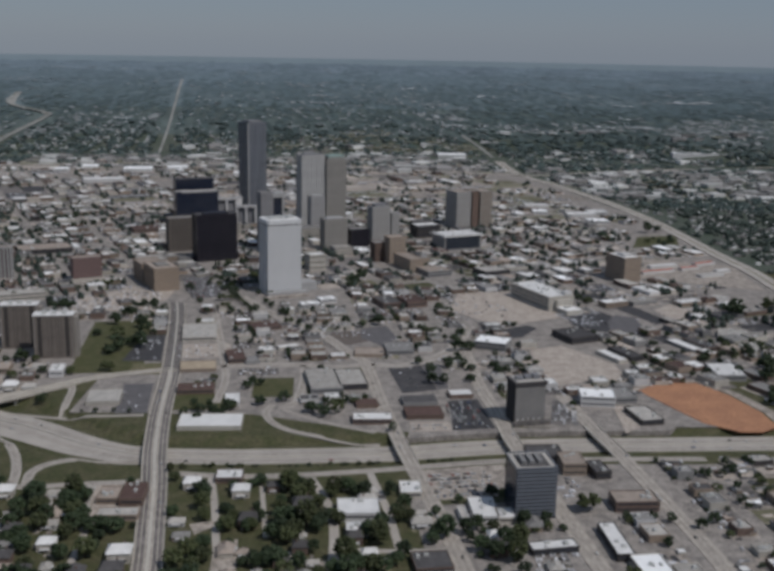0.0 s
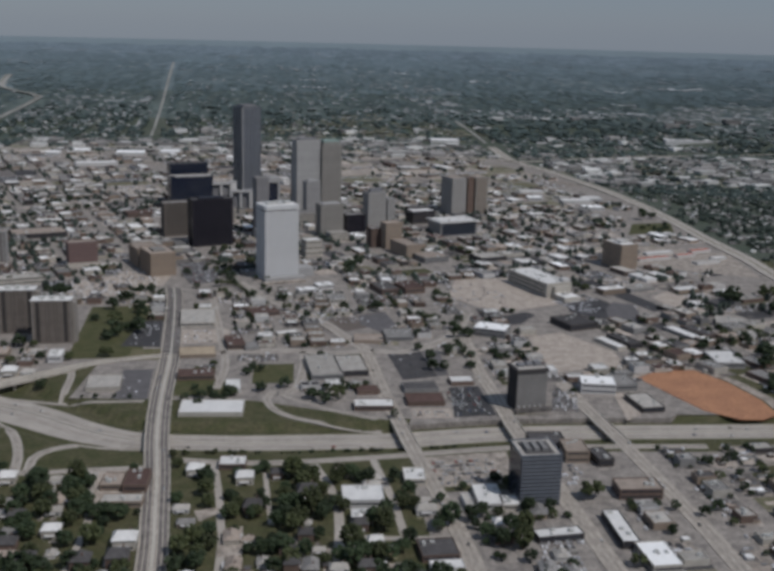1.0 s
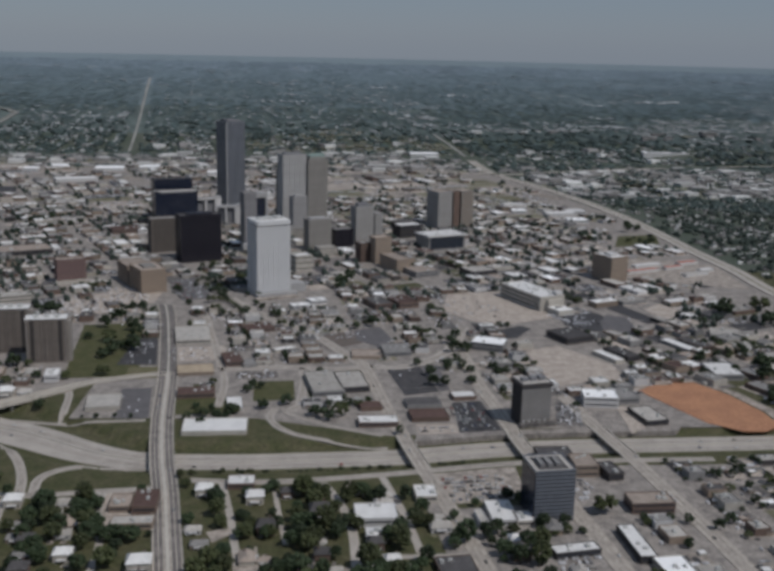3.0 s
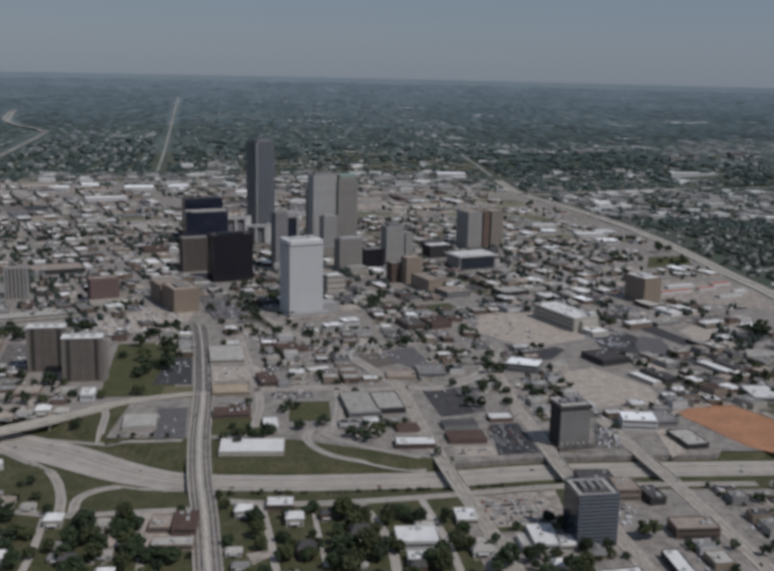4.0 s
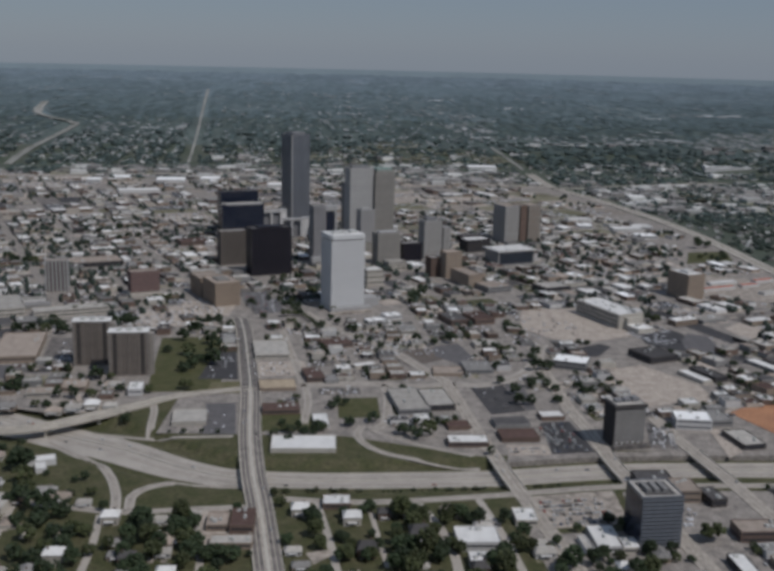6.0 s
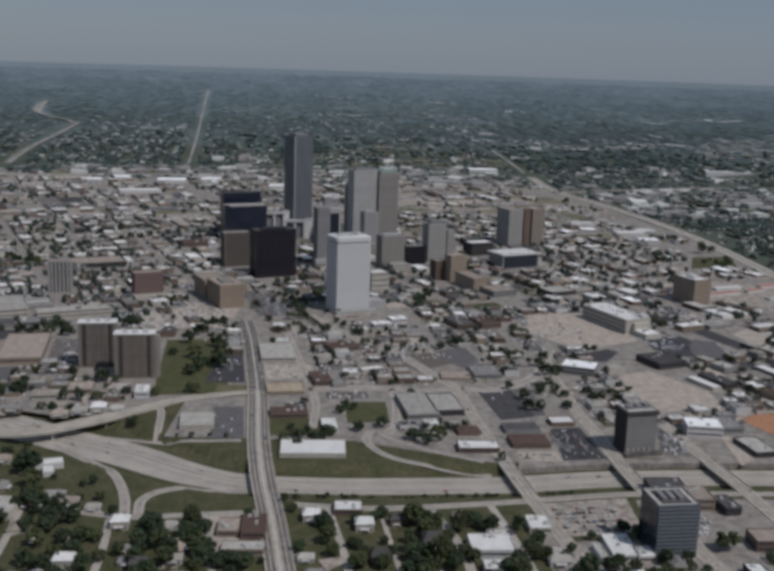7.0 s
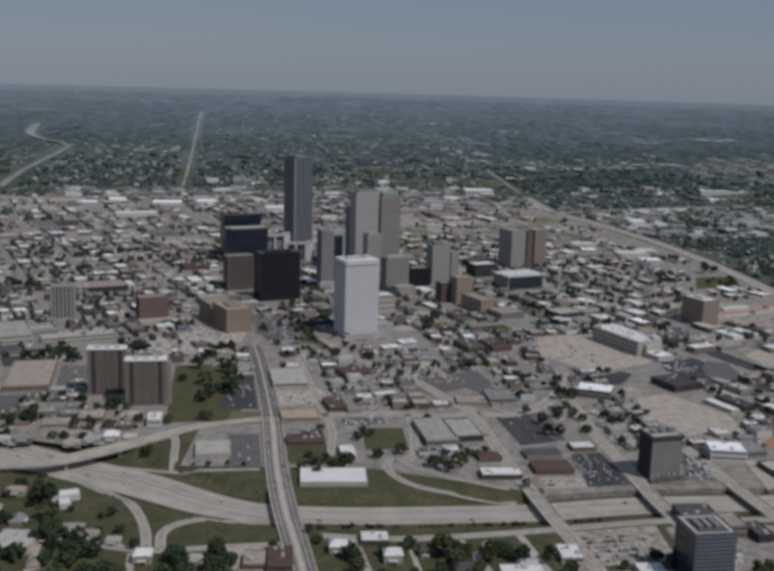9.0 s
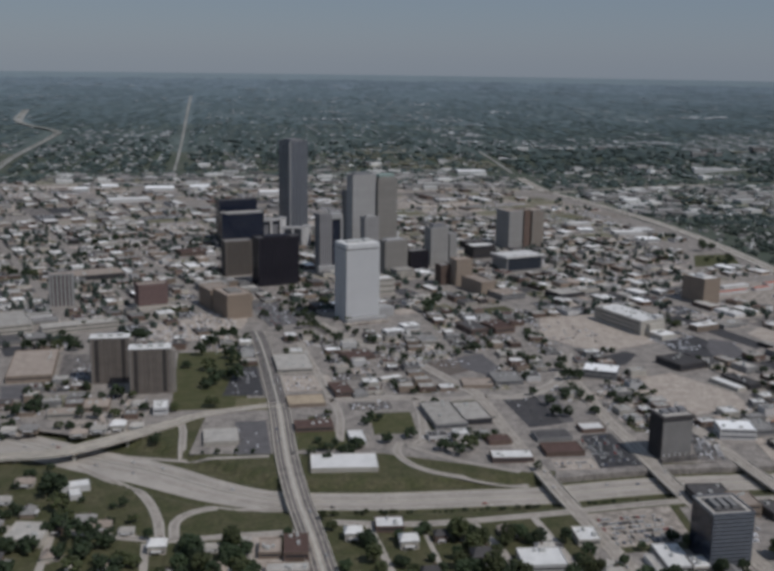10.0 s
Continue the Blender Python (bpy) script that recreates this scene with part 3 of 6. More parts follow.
part("plinth", box(-10, -26, -0.5, 58, -14, 2.2), M_CONC, white)
part("podium", box(56, 6, -0.5, 84, 36, 14), M_STONE, white)
black = tower("black_tower", "black glass office block with faint storey lines", -119, 846, 74, 34, 83, 25, M_BLACK, ribs=14, rib=M_BLACKRIB, bands=0, roof="dark", cap=(0.2, 3, M_BLACKRIB), proud=0.25)
tower("ribbed_block", "grey-brown office block with upright concrete ribs", -186, 935, 50, 24, 62, 25, M_APTDARK, ribs=11, rib=M_APT, roof="grey", proud=0.8)
blue = tower("blue_tower", "navy blue glass tower with a pale roof edge", -224, 1215, 91, 26, 72, 25, M_BLUEGLASS, ribs=0, bands=0, roof="pale", rib=M_BLUEGLASS)
part("roof_edge", box(10, -0.6, 70, 88, 1.5, 73.5), M_STONE, blue, "pale curved roof edge")
tower("blue_tower", "navy blue glass tower with a dark flat top", -238, 1288, 84, 26, 88, 25, M_BLUEGLASS, roof="dark", rib=M_BLUEGLASS)
grey = tower("grey_tower", "grey tower with a dark glazed slot and white frame", -18, 958, 24, 24, 109, 25, M_GREYT, ribs=6, rib=M_GREYRIB, roof="grey")
part("slot_wall", box(24, 3, 0, 42, 22, 100), M_BLUEGLASS, grey, "dark glazed slot")
part("slot_pier", box(42, 0, 0, 46, 22, 109), M_STONE, grey, "white frame pier")
part("slot_lintel", box(24, 0, 100, 42, 22, 109), M_STONE, grey, "white frame lintel")
part("podium", box(-6, -10, -0.5, 56, 0, 16), M_STONE, grey)
tower("brown_tower", "grey-brown tower behind the pale bank tower", 30, 1300, 26, 26, 112, 25, M_GREYT, ribs=6, rib=M_TANST, roof="grey")
first = tower("bank_tower", "pale stone bank tower with fine vertical ribs", 42, 1178, 52, 30, 157, 25, M_STONE, ribs=14, rib=M_STONERIB, roof="pale", cap=(0.14, 4, M_GREYT))
mid = tower("stepped_tower", "grey-tan tower with a pale green copper roof", 93, 1195, 44, 30, 146, 25, M_TANST, ribs=10, rib=M_TANRIB, roof="grey")
part("upper_stage", box(4, 3, 146, 40, 27, 152), M_TANRIB, mid)
part("copper_roof", prism([(5, 4), (39, 4), (39, 26), (5, 26)], 152, 157), M_COPPER, mid, "pale green copper roof")
tower("small_tower", "slim pale blue-grey tower", 66, 1110, 30, 22, 82, 25, M_GREYRIB, ribs=7, rib=M_STONE, roof="pale", cap=(0.2, 3, M_STONE))
tower("beige_block", "beige stone block with a pale roof", 101, 963, 46, 26, 60, 25, M_TANST, ribs=8, rib=M_TANRIB, roof="pale", cap=(0.12, 3, M_STONE))
tower("dark_glass_block", "low black glass block", 150, 998, 38, 24, 36, 25, M_BLACK, ribs=8, rib=M_BLACKRIB, roof="grey")
tower("light_tower", "pale grey tower with a stepped side wing", 190, 1038, 38, 26, 74, 25, M_TANRIB, ribs=8, rib=M_STONE, roof="grey", cap=(0.2, 6, M_GREYT))
tower("light_wing", "pale grey side wing of the stepped tower", 228, 1058, 16, 22, 60, 25, M_TANRIB, ribs=4, rib=M_STONE, roof="grey")
tower("peach_block", "peach brick block with storey lines", 222, 862, 32, 24, 46, 25, M_PEACH, bands=9, band=M_TANST, band_h=0.9, roof="tan")
tower("maroon_block", "dark brown brick block beside the peach block", 196, 872, 20, 22, 34, 25, M_WALLS["brown"], bands=7, band=M_WALLS["dark"], band_h=0.7, roof="grey")
tower("brick_block", "brown brick block with a long shaded side", 257, 786, 27, 66, 22, 25, M_PEACH, bands=5, band=M_TANST, band_h=0.8, roof="tan")
twin = tower("hotel_tower", "grey-tan ribbed wing of the twin hotel tower", 368, 1235, 34, 50, 78, 25, M_TANRIB, ribs=8, rib=M_STONE, roof="tan")
tower("hotel_tower", "dark brown recessed link of the twin hotel tower", 403, 1252, 14, 40, 78, 25, M_WALLS["brown"], roof="tan")
tower("hotel_tower", "brown brick wing of the twin hotel tower", 420, 1258, 30, 40, 78, 25, M_WALLS["tan"], bands=0, ribs=6, rib=M_TANRIB, roof="tan")
low_building("white_roof_hall", "dark hall with a bright overhanging white roof", 281, 1118, 52, 36, 26, 25, "dark", "white", bands=2)
hall = low_building("civic_hall", "civic hall with dark glass under a wide white roof", 328, 985, 80, 50, 30, 25, "grey", "white", units=6)
part("roof_slab", box(-3, -3, 27, 83, 53, 29.5), M_ROOFS["white"], hall, "wide white roof slab")
part("glass_wall", box(3, -0.3, 3, 77, 0.5, 25), M_GLASS, hall)
tower("square_block", "square brown brick block with a cluttered white roof", 614, 729, 34, 52, 42, 25, M_PEACH, bands=10, band=M_APT, band_h=1.0, roof="white", cap=(0.3, 4, M_WALLS["white"]))


def apartment(x, y, w, d, h, rot, label):
    """A slab of flats: concrete fins between dark window strips, pale roof edge."""
    root = tagged(empty("apartment_tower", x, y, 0, radians(rot)), label, "apartment tower", "apartment towers")
    part("wall", box(0, 0, -0.5, w, d, h), M_APT, root)
    top = part("roof", box(-0.5, -0.5, h, w + 0.5, d + 0.5, h + 1.0), M_ROOFS["white"], root, "pale roof edge")
    for f in (0.16, 0.84):
        part("window_strip", box(w * f - 2.3, -0.15, 2, w * f + 2.3, 0.3, h - 1), M_APTDARK, root)
    for f in (0.36, 0.43, 0.57, 0.64):
        part("window_strip", box(w * f - 0.6, -0.15, 2, w * f + 0.6, 0.3, h - 1), M_APTLINE, root)
    for f in (0.03, 0.27, 0.5, 0.73, 0.97):
        c = min(max(w * f, 0.6), w - 0.6)
        part("fin", box(c - 0.6, -0.7, 0, c + 0.6, 0.2, h + 0.4), M_APTRIB if f in (0.03, 0.97) else M_APT, root)
    for k in range(17):
        part("balcony", box(w * 0.29, -0.2, h * (k + 0.6) / 17.5 - 0.4, w * 0.71, 0.1, h * (k + 0.6) / 17.5 + 0.3), M_APT, root)
    part("stair_tower", box(w + 0.2, 3, -0.5, w + 5, d - 3, h - 3), M_APTRIB, root)
    for a in (0.2, 0.45, 0.7):
        part("rooftop_unit", box(w * a, d * 0.3, h + 1, w * a + 6, d * 0.7, h + 3.6), M_UNIT, top)
    c = root.matrix_basis @ Vector((w / 2, d / 2, 0))
    RESERVED.append((c.x, c.y, 0.6 * w))


apartment(-220, 250, 48, 20, 54, 8, "brown brick apartment slab with pale concrete fins")
apartment(-274, 290, 46, 20, 56, 8, "brown brick apartment slab half hidden behind its twin")
tower("apartment_tower", "grey-tan apartment slab with dark upright window strips", -432, 691, 36, 20, 50, 12, M_APTLINE, ribs=6, rib=M_STONE, roof="tan", proud=0.8)

office = tower("office_block", "grey-tan office block under a dark overhanging roof", 346, 43, 33, 26, 42, 14, M_TANST, bands=11, band=M_GREYT, band_h=1.1, foot=6, roof="grey")
part("roof_slab", box(-1.5, -1.5, 42, 34.5, 27.5, 45), M_WALLS["dark"], office, "dark overhanging roof slab")
part("roof_top", box(1.5, 1.5, 45, 31.5, 24.5, 45.6), M_ROOFS["pale"], office)
# unlit west side: its shade is put into a dark sheet over the wall
part("side_wall", box(-0.5, 0.5, 0, 0.0, 25.5, 42), M_WALLS["dark"], office, "blank side wall with shade in its dark colour")
for k in range(3):
    part("rooftop_unit", box(4 + 9 * k, 8, 45.6, 11 + 9 * k, 17, 48 + k), M_GREYT, office)
part("mast", box(21, 15, 45.6, 22.4, 16.4, 54), M_WALLS["white"], office, "white mast")
for k in range(5):
    part("column", box(2 + 6 * k, -1.2, 0, 3.4 + 6 * k, 0.1, 6), M_WALLS["white"], office)
part("podium", box(-3, -8, -0.5, 37, -2, 4.0), M_OLDASPH, office)

M_GLBAND = mat("steel_blue_spandrel", (0.15, 0.162, 0.185), rough=0.45, var=0.15, size=8, grain=1)
glass = tower("glass_block", "blue glass office block with pale storey bands", 317.5, -187, 35, 36, 45, 8, M_BLUEGLASS, roof="pale", rib=M_GLBAND)
for k in range(13):
    part("spandrel", box(0.4, -0.3, 2 + 3.3 * k, 35.3, 0.3, 4.3 + 3.3 * k), M_GLBAND, glass)
# west spandrels take the dark glass colour to put shade on that side
for k in range(12):
    part("spandrel", box(-0.2, 0.5, 2.4 + 3.75 * k, 0.3, 35.5, 3.3 + 3.75 * k), M_BLUEGLASS, glass)
part("roof_well", box(5, 5, 45.2, 30, 31, 45.9), M_ROOFS["dark"], glass, "dark sunken roof well")
for k in range(3):
    part("rooftop_unit", box(7 + 7 * k, 9, 45.9, 11 + 7 * k, 26, 48.5), M_WALLS["grey"], glass)

tower("brick_tower", "red-brown brick block with a grey base", -290, 672, 46, 26, 38, 25, M_MAROON, bands=8, band=M_APTLINE, band_h=0.8, roof="tan", base=2.5, ribs=10, rib=M_MAROON, proud=0.25)
tower("courtyard_block", "peach brick block with a long shaded side", -147, 613, 40, 60, 36, 28, M_PEACH, bands=8, band=M_APT, band_h=1.3, roof="tan", ribs=12, rib=M_PEACH, cap=(0.25, 3, M_TANST))
low_building("bank_annex", "pale low annex beside the white tower", 84, 787, 30, 26, 28, 25, "pale", "white", units=2, bands=3)
tower("courtyard_block", "peach brick wing behind the long block", -180, 674, 38, 52, 30, 28, M_PEACH, bands=7, band=M_APT, band_h=1.3, roof="tan", ribs=7, rib=M_PEACH)


def gallery(x, y, rot, w, h):
    """An open white frame of posts and beams."""
    root = tagged(empty("frame_gallery", x, y, 0, radians(rot)), "white concrete frame of tall posts and beams", "building")
    for k in range(3):
        part("post", box(k * w / 2 - 2.2, 0, 0, k * w / 2 + 2.2, 4, h - 4), M_WALLS["white"], root)
    part("beam", box(-2, -0.5, h - 4, w + 2, 4.5, h), M_WALLS["white"], root)
    part("rear_wall", box(0, 6, 0, w, 24, h - 7), M_GREYT, root)
    part("roof", box(-1, 5, h - 7, w + 1, 25, h - 5), M_ROOFS["white"], root)
    # the rounded wing at the end of the frame
    ring = [(w + 2, 26), (w + 2, 2)] + [(w + 2 + 16 * math.sin(k * math.pi / 12), 2 + 16 * (1 - math.cos(k * math.pi / 12))) for k in range(1, 7)] + [(w + 18, 26)]
    part("rounded_wing", prism(ring, -0.5, h - 2), M_WALLS["white"], root, "white rounded end wing")
    part("wing_roof", prism([(a + 0.4 * (a > w + 9) - 0.2, b - 0.3) for a, b in ring], h - 2, h), M_STONE, root)
    RESERVED.append((x + w / 2, y + 20, w * 0.5))


gallery(-150, 1290, 25, 44, 50)
gallery(-102, 1250, 5, 40, 42)
low_building("warehouse", "long low pale warehouse with a whitish flat roof", -1, 10, 65, 38, 5, 3, "pale", "white", units=0)
landmark("store", "low store with a pale flat roof beside its parking lot", -112, 80, 36, 42, 5, 8, "pale", "pale")
landmark("shop_building", "low brick building with a rust brown roof", -21, 121, 41, 24, 6, 8, "brown", "rust")
landmark("small_hall", "small hall with a bright white pitched roof", 38, 82, 16, 34, 5, 8, "white", "white")
landmark("brick_store", "brick store with a white flat roof", 177, 35, 41, 22, 6, 3, "brown", "white")
landmark("workshop", "wide workshop with a patched pale roof", 128, 129, 36, 76, 7, 10, "grey", "pale")
landmark("garage_building", "wide garage with a pale roof and a dark front", 160, 145, 32, 60, 7, 10, "dark", "pale")
landmark("meeting_hall", "grey-walled hall with a bright white roof", 327, 324, 43, 34, 11, -20, "grey", "tent")
landmark("shop_row", "row of low shops with a rust brown roof", 233, 52, 40, 28, 5, 6, "brown", "rust")
landmark("shop_row", "row of low shops with a dark roof", 231, 93, 38, 24, 5, 8, "grey", "dark")
landmark("kiosk", "small kiosk with a bright white roof", 76, 301, 29, 12, 4, 25, "pale", "white")
school = low_building("school_building", "pale institutional building with dark windows and a cluttered white roof", 457, 529, 44, 108, 22, 25, "pale", "white", units=14)
for k in range(3):
    for i in range(14):
        part("window", box(-0.15, 6 + 7.2 * i, 3 + 6 * k, 0.2, 10 + 7.2 * i, 6.4 + 6 * k), M_GLASS, school)
part("end_wing", box(10, -7, -0.5, 36, 0, 17), M_WALLS["pale"], school, "lower pale end wing")
part("stair_tower", box(30, 2, 15, 42, 14, 26), M_WALLS["white"], school, "white stair tower on the roof")
landmark("office_annex", "low annex with a pale curved roof", 236, 406, 33, 26, 6, 8, "pale", "pale")
landmark("tent_pavilion", "small bright white pavilion near the white tower", 104, 536, 14, 12, 5, 25, "white", "tent")
landmark("shop_building", "low dark brown brick building with a brown roof", 34, 388, 40, 30, 6, 25, "brown", "rust")
landmark("tent_pavilion", "bright white pavilion roofs near the white tower", 90, 524, 26, 18, 6, 25, "white", "tent")
landmark("tent_pavilion", "bright white pavilion roofs near the white tower", 116, 552, 26, 20, 7, 25, "white", "tent")
landmark("arena_annex", "big pale flat-roofed hall with shaded sides", -472, 507, 65, 90, 13, 25, "pale", "pale")
landmark("parking_garage", "long low parking garage with shaded open sides", -395, 516, 107, 26, 11, 25, "pale", "pale")
landmark("supermarket", "wide low hall with a pinkish tan flat roof", -376, 290, 54, 118, 9, 11, "tan", "tan")
landmark("shop_building", "low tan building with a tan roof", -259, 186, 28, 30, 6, 8, "tan", "tan")
landmark("shop_building", "low tan building with a tan roof", -292, 163, 29, 20, 6, 8, "pale", "tan")
landmark("canopy", "low canopy with a pale roof", 284, 121, 26, 20, 5, 8, "brown", "white")
landmark("apartment_house", "two storey apartment house with a white flat roof", 170, -195, 35, 30, 8, 3, "white", "white")
landmark("apartment_house", "small white apartment house with a white roof", 178, -224, 17, 16, 7, 3, "white", "white")
landmark("apartment_house", "pale apartment house with a white roof", 223, -147, 19, 26, 6, 3, "pale", "white")
landmark("motel", "low motel block with a white flat roof", 283, -194, 22, 40, 6, 4, "white", "white")
landmark("motel", "low motel wing with a white flat roof", 303, -195, 15, 20, 6, 4, "pale", "white")
landmark("motel", "narrow motel wing with a pale flat roof", 273, -199, 7, 28, 5, 6, "white", "pale")
landmark("long_shed", "long dark-walled shed with a white roof beside the street", 388, -259, 14, 56, 7, 5, "dark", "white")
landmark("white_hall", "low hall with a bright white flat roof", 402, -297, 24, 38, 7, 8, "pale", "tent")
landmark("brick_store", "red-brown brick block with a tan flat roof", 406, -170, 38, 24, 10, 4, "brown", "tan")
landmark("dark_block", "dark windowless block with a flat roof", 460, 349, 44, 48, 9, 25, "dark", "dark")
landmark("long_shed", "long narrow shed with a white roof", 504, 265, 14, 49, 5, 25, "pale", "white")
landmark("long_shed", "long narrow shed with a dark roof", 521, 273, 20, 49, 7, 25, "dark", "dark")
landmark("long_shed", "long dark-walled shed with a white roof", 613, 314, 17, 58, 5, 25, "grey", "white")
landmark("long_shed", "dark felt-roofed shed beside the long sheds", 633, 324, 20, 50, 6, 25, "brown", "dark")
landmark("white_hall", "boxy white hall with a bright white roof", 426, 103, 38, 30, 12, -5, "white", "tent")
landmark("shop_row", "low dark-walled shops with a pale roof beside the dirt field", 480, 44, 25, 45, 6, 12, "dark", "pale")
landmark("annex", "grey felt-roofed annex beside the white hall", 467, 111, 25, 35, 8, 10, "grey", "grey")
landmark("long_shed", "low pale-roofed hall among trees", 667, 390, 39, 39, 6, -16, "pale", "pale")
landmark("assembly_hall", "grey hall with a bright white roof beyond the dirt field", 608, 200, 35, 50, 8, 2, "grey", "white")
landmark("brick_store", "dark maroon brick store with a rust roof", 20, 239, 22, 40, 7, 15, "brown", "rust")
landmark("store", "low store with a grey-green felt roof", 42, 236, 17, 22, 5, 19, "grey", "grey")
landmark("store", "low store under a sandy flat roof beside the avenue", -33, 203, 43, 34, 4, 9, "tan", "sand")
landmark("parking_deck", "pale parking deck beside the avenue", -54, 335, 45, 70, 6, 9, "pale", "pale")
landmark("office_annex", "low grey office with a curved front", 214, 288, 35, 40, 6, 7, "grey", "grey")
landmark("store", "low tan store beside the boulevard", 173, 278, 37, 30, 4, 1, "tan", "tan")
landmark("brick_block", "wine-red brick block with a dark roof", 211, 526, 29, 50, 9, 22, "brown", "dark")
landmark("brick_block", "wine-red brick block with a rust roof", 247, 534, 32, 46, 9, 22, "brown", "rust")
landmark("store", "pale store with a grey felt roof", 136, 471, 25, 36, 6, 13, "pale", "grey")
landmark("store", "small brick store with a red-brown roof", 180, 84, 24, 18, 5, 9, "brown", "rust")
landmark("apartment_house", "pale flat-roofed apartment house among trees", -244, -145, 32, 34, 7, -4, "pale", "pale")
landmark("apartment_house", "white flat-roofed house below the apartment slabs", -180, 176, 16, 26, 9, 8, "white", "white")
landmark("brick_store", "brick store with a dark grey-brown roof", 232, -285, 29, 28, 6, 8, "brown", "dark")
landmark("annex", "low white annex of the brick store", 238, -302, 25, 13, 5, 7, "white", "white")
landmark("motel", "long dark-fronted motel block with a white roof", 324, -252, 38, 14, 6, 12, "dark", "white")
landmark("shop_row", "dark shop beside the tan parking garage", 403, -101, 15, 28, 8, 12, "dark", "dark")
landmark("long_hall", "long hall with a pinkish tan roof and dark front", -446, 880, 94, 60, 9, 25, "dark", "tan")
landmark("brick_store", "low maroon brick store with a rust roof", -294, 1123, 57, 40, 9, 25, "brown", "rust")
landmark("pale_shed", "small bright white shed beside the navy towers", -246, 1136, 18, 30, 8, 25, "white", "tent")
landmark("pale_shed", "small bright white shed north of the slab", -545, 1119, 21, 30, 6, 25, "white", "white")
landmark("office_annex", "dark-fronted office with a pale roof", 383, 749, 49, 44, 12, 25, "dark", "pale")
landmark("pale_hall", "grey hall with a pale flat roof", -207, 793, 46, 50, 12, 25, "grey", "pale")
landmark("pale_hall", "grey hall with a tan flat roof", 287, 750, 46, 50, 10, 25, "grey", "tan")
landmark("warehouse", "bright white warehouse near the east highway", 673, 1326, 46, 40, 8, 10, "white", "tent")
landmark("warehouse", "white warehouse near the east highway", 693, 1457, 46, 40, 8, 2, "white", "white")
landmark("warehouse", "small bright white warehouse near the east highway", 564, 1454, 34, 40, 8, -1, "white", "tent")
landmark("brick_hall", "brick hall with a dark rust roof", -16, -172, 20, 34, 8, 3, "brown", "rust")
landmark("annex", "low annex with a tan roof", -36, -168, 18, 26, 6, 3, "tan", "tan")
landmark("annex", "low annex with a pale roof", -28, -201, 34, 16, 6, 3, "tan", "pale")
landmark("house_block", "brick house block with a white flat roof", 58, -121, 24, 20, 6, 3, "brown", "white")
landmark("parking_garage", "tan parking garage beside the glass office block", 374, -92, 22, 30, 12, 3, "tan", "tan")
landmark("parking_garage", "dark garage behind the glass office block", 346, -67, 34, 30, 9, 3, "dark", "dark")



# ---- patches of ground: lots, lawns, the dirt field ----
def patch(name, points, material, label, cat="pavement", top=0.22, low=-0.6, clear=False):
    if clear:
        KEPT.append(points)
    return tagged(part(name, prism(points, low, top), material), label, cat, kind="structure")


shelf = [(p.x - s.x * -25.5, p.y - s.y * -25.5) for p, s in zip(FREEWAY_LINE, sideways(FREEWAY_LINE)) if 236 < p.x < 520]
shelf = shelf + [(520, 48), (236, 22)]
patch("parking_lot", [(231, 138), (271, 153), (254, 258), (212, 249)], M_ASPHALT, "dark asphalt parking lot with faint bays", top=0.2)
for k in range(9):
    tagged(part("bay_line", box(231.5 - 1.6 * k, 156 + 10.2 * k, 0.15, 264 - 1.6 * k, 157.1 + 10.2 * k, 0.215), M_OLDASPH), "pale worn line between parking bays", "road marking", kind="structure")
patch("parking_lot", [(280, 22), (325, 30), (314, 122), (282, 115)], M_ASPHALT, "dark asphalt parking lot full of cars", top=0.2)
patch("parking_lot", [(238, 17), (279, 21), (278, 48), (236, 46)], M_TANLOT, "pale lot in front of the low shops", top=0.2)
patch("parking_lot", [(256, 252), (278, 254), (284, 160), (272, 154)], M_DARKLOT, "narrow dark parking lot under trees", top=0.22)
patch("parking_lot", [(-76, 58), (-42, 60), (-55, 160), (-88, 156)], M_DARKLOT, "faded asphalt lot beside the store", top=0.2)
patch("parking_lot", [(252, -150), (322, -136), (322, -66), (240, -85)], M_CONC, "pale parking lot crowded with cars", top=0.2)
patch("parking_lot", [(-186, 540), (-120, 560), (-116, 668), (-206, 648)], M_TANLOT, "tan parking lot with rows of cars", top=0.24)
patch("parking_lot", [(384, 45), (414, 46), (428, 122), (398, 122)], M_OLDASPH, "parking lot behind the office block", top=0.2)
patch("bare_lot", [(310, 530), (372, 436), (470, 494), (440, 660), (330, 640)], M_TANLOT, "wide bare tan gravel lot", top=0.24)
patch("bare_lot", [(-46, 262), (20, 270), (10, 330), (-58, 322)], M_TANLOT, "tan lot beside the avenue", top=0.2)
patch("paved_yard", [(300, -420), (560, -420), (560, -58), (432, -62), (330, -70), (330, -150), (252, -160), (235, -108), (226, -112), (240, -240), (262, -420)], M_STREET, "wide paved yards south of the freeway", top=0.12)
patch("parking_lot", [(-257, 114), (-200, 118), (-190, 160), (-262, 158)], M_CONC, "pale parking lot in front of the apartments", top=0.2)
patch("parking_lot", [(-312, 272), (-276, 278), (-300, 420), (-340, 418)], M_OLDASPH, "faded parking lot beside the wide hall", top=0.2)
patch("parking_lot", [(-264, 577), (-222, 478), (-150, 506), (-200, 616)], M_TANLOT, "tan parking lot with rows of cars", top=0.28)
patch("parking_lot", [(-80, 574), (-34, 592), (-82, 728), (-121, 706)], M_DARKLOT, "dark parking lot crowded with cars", top=0.32)
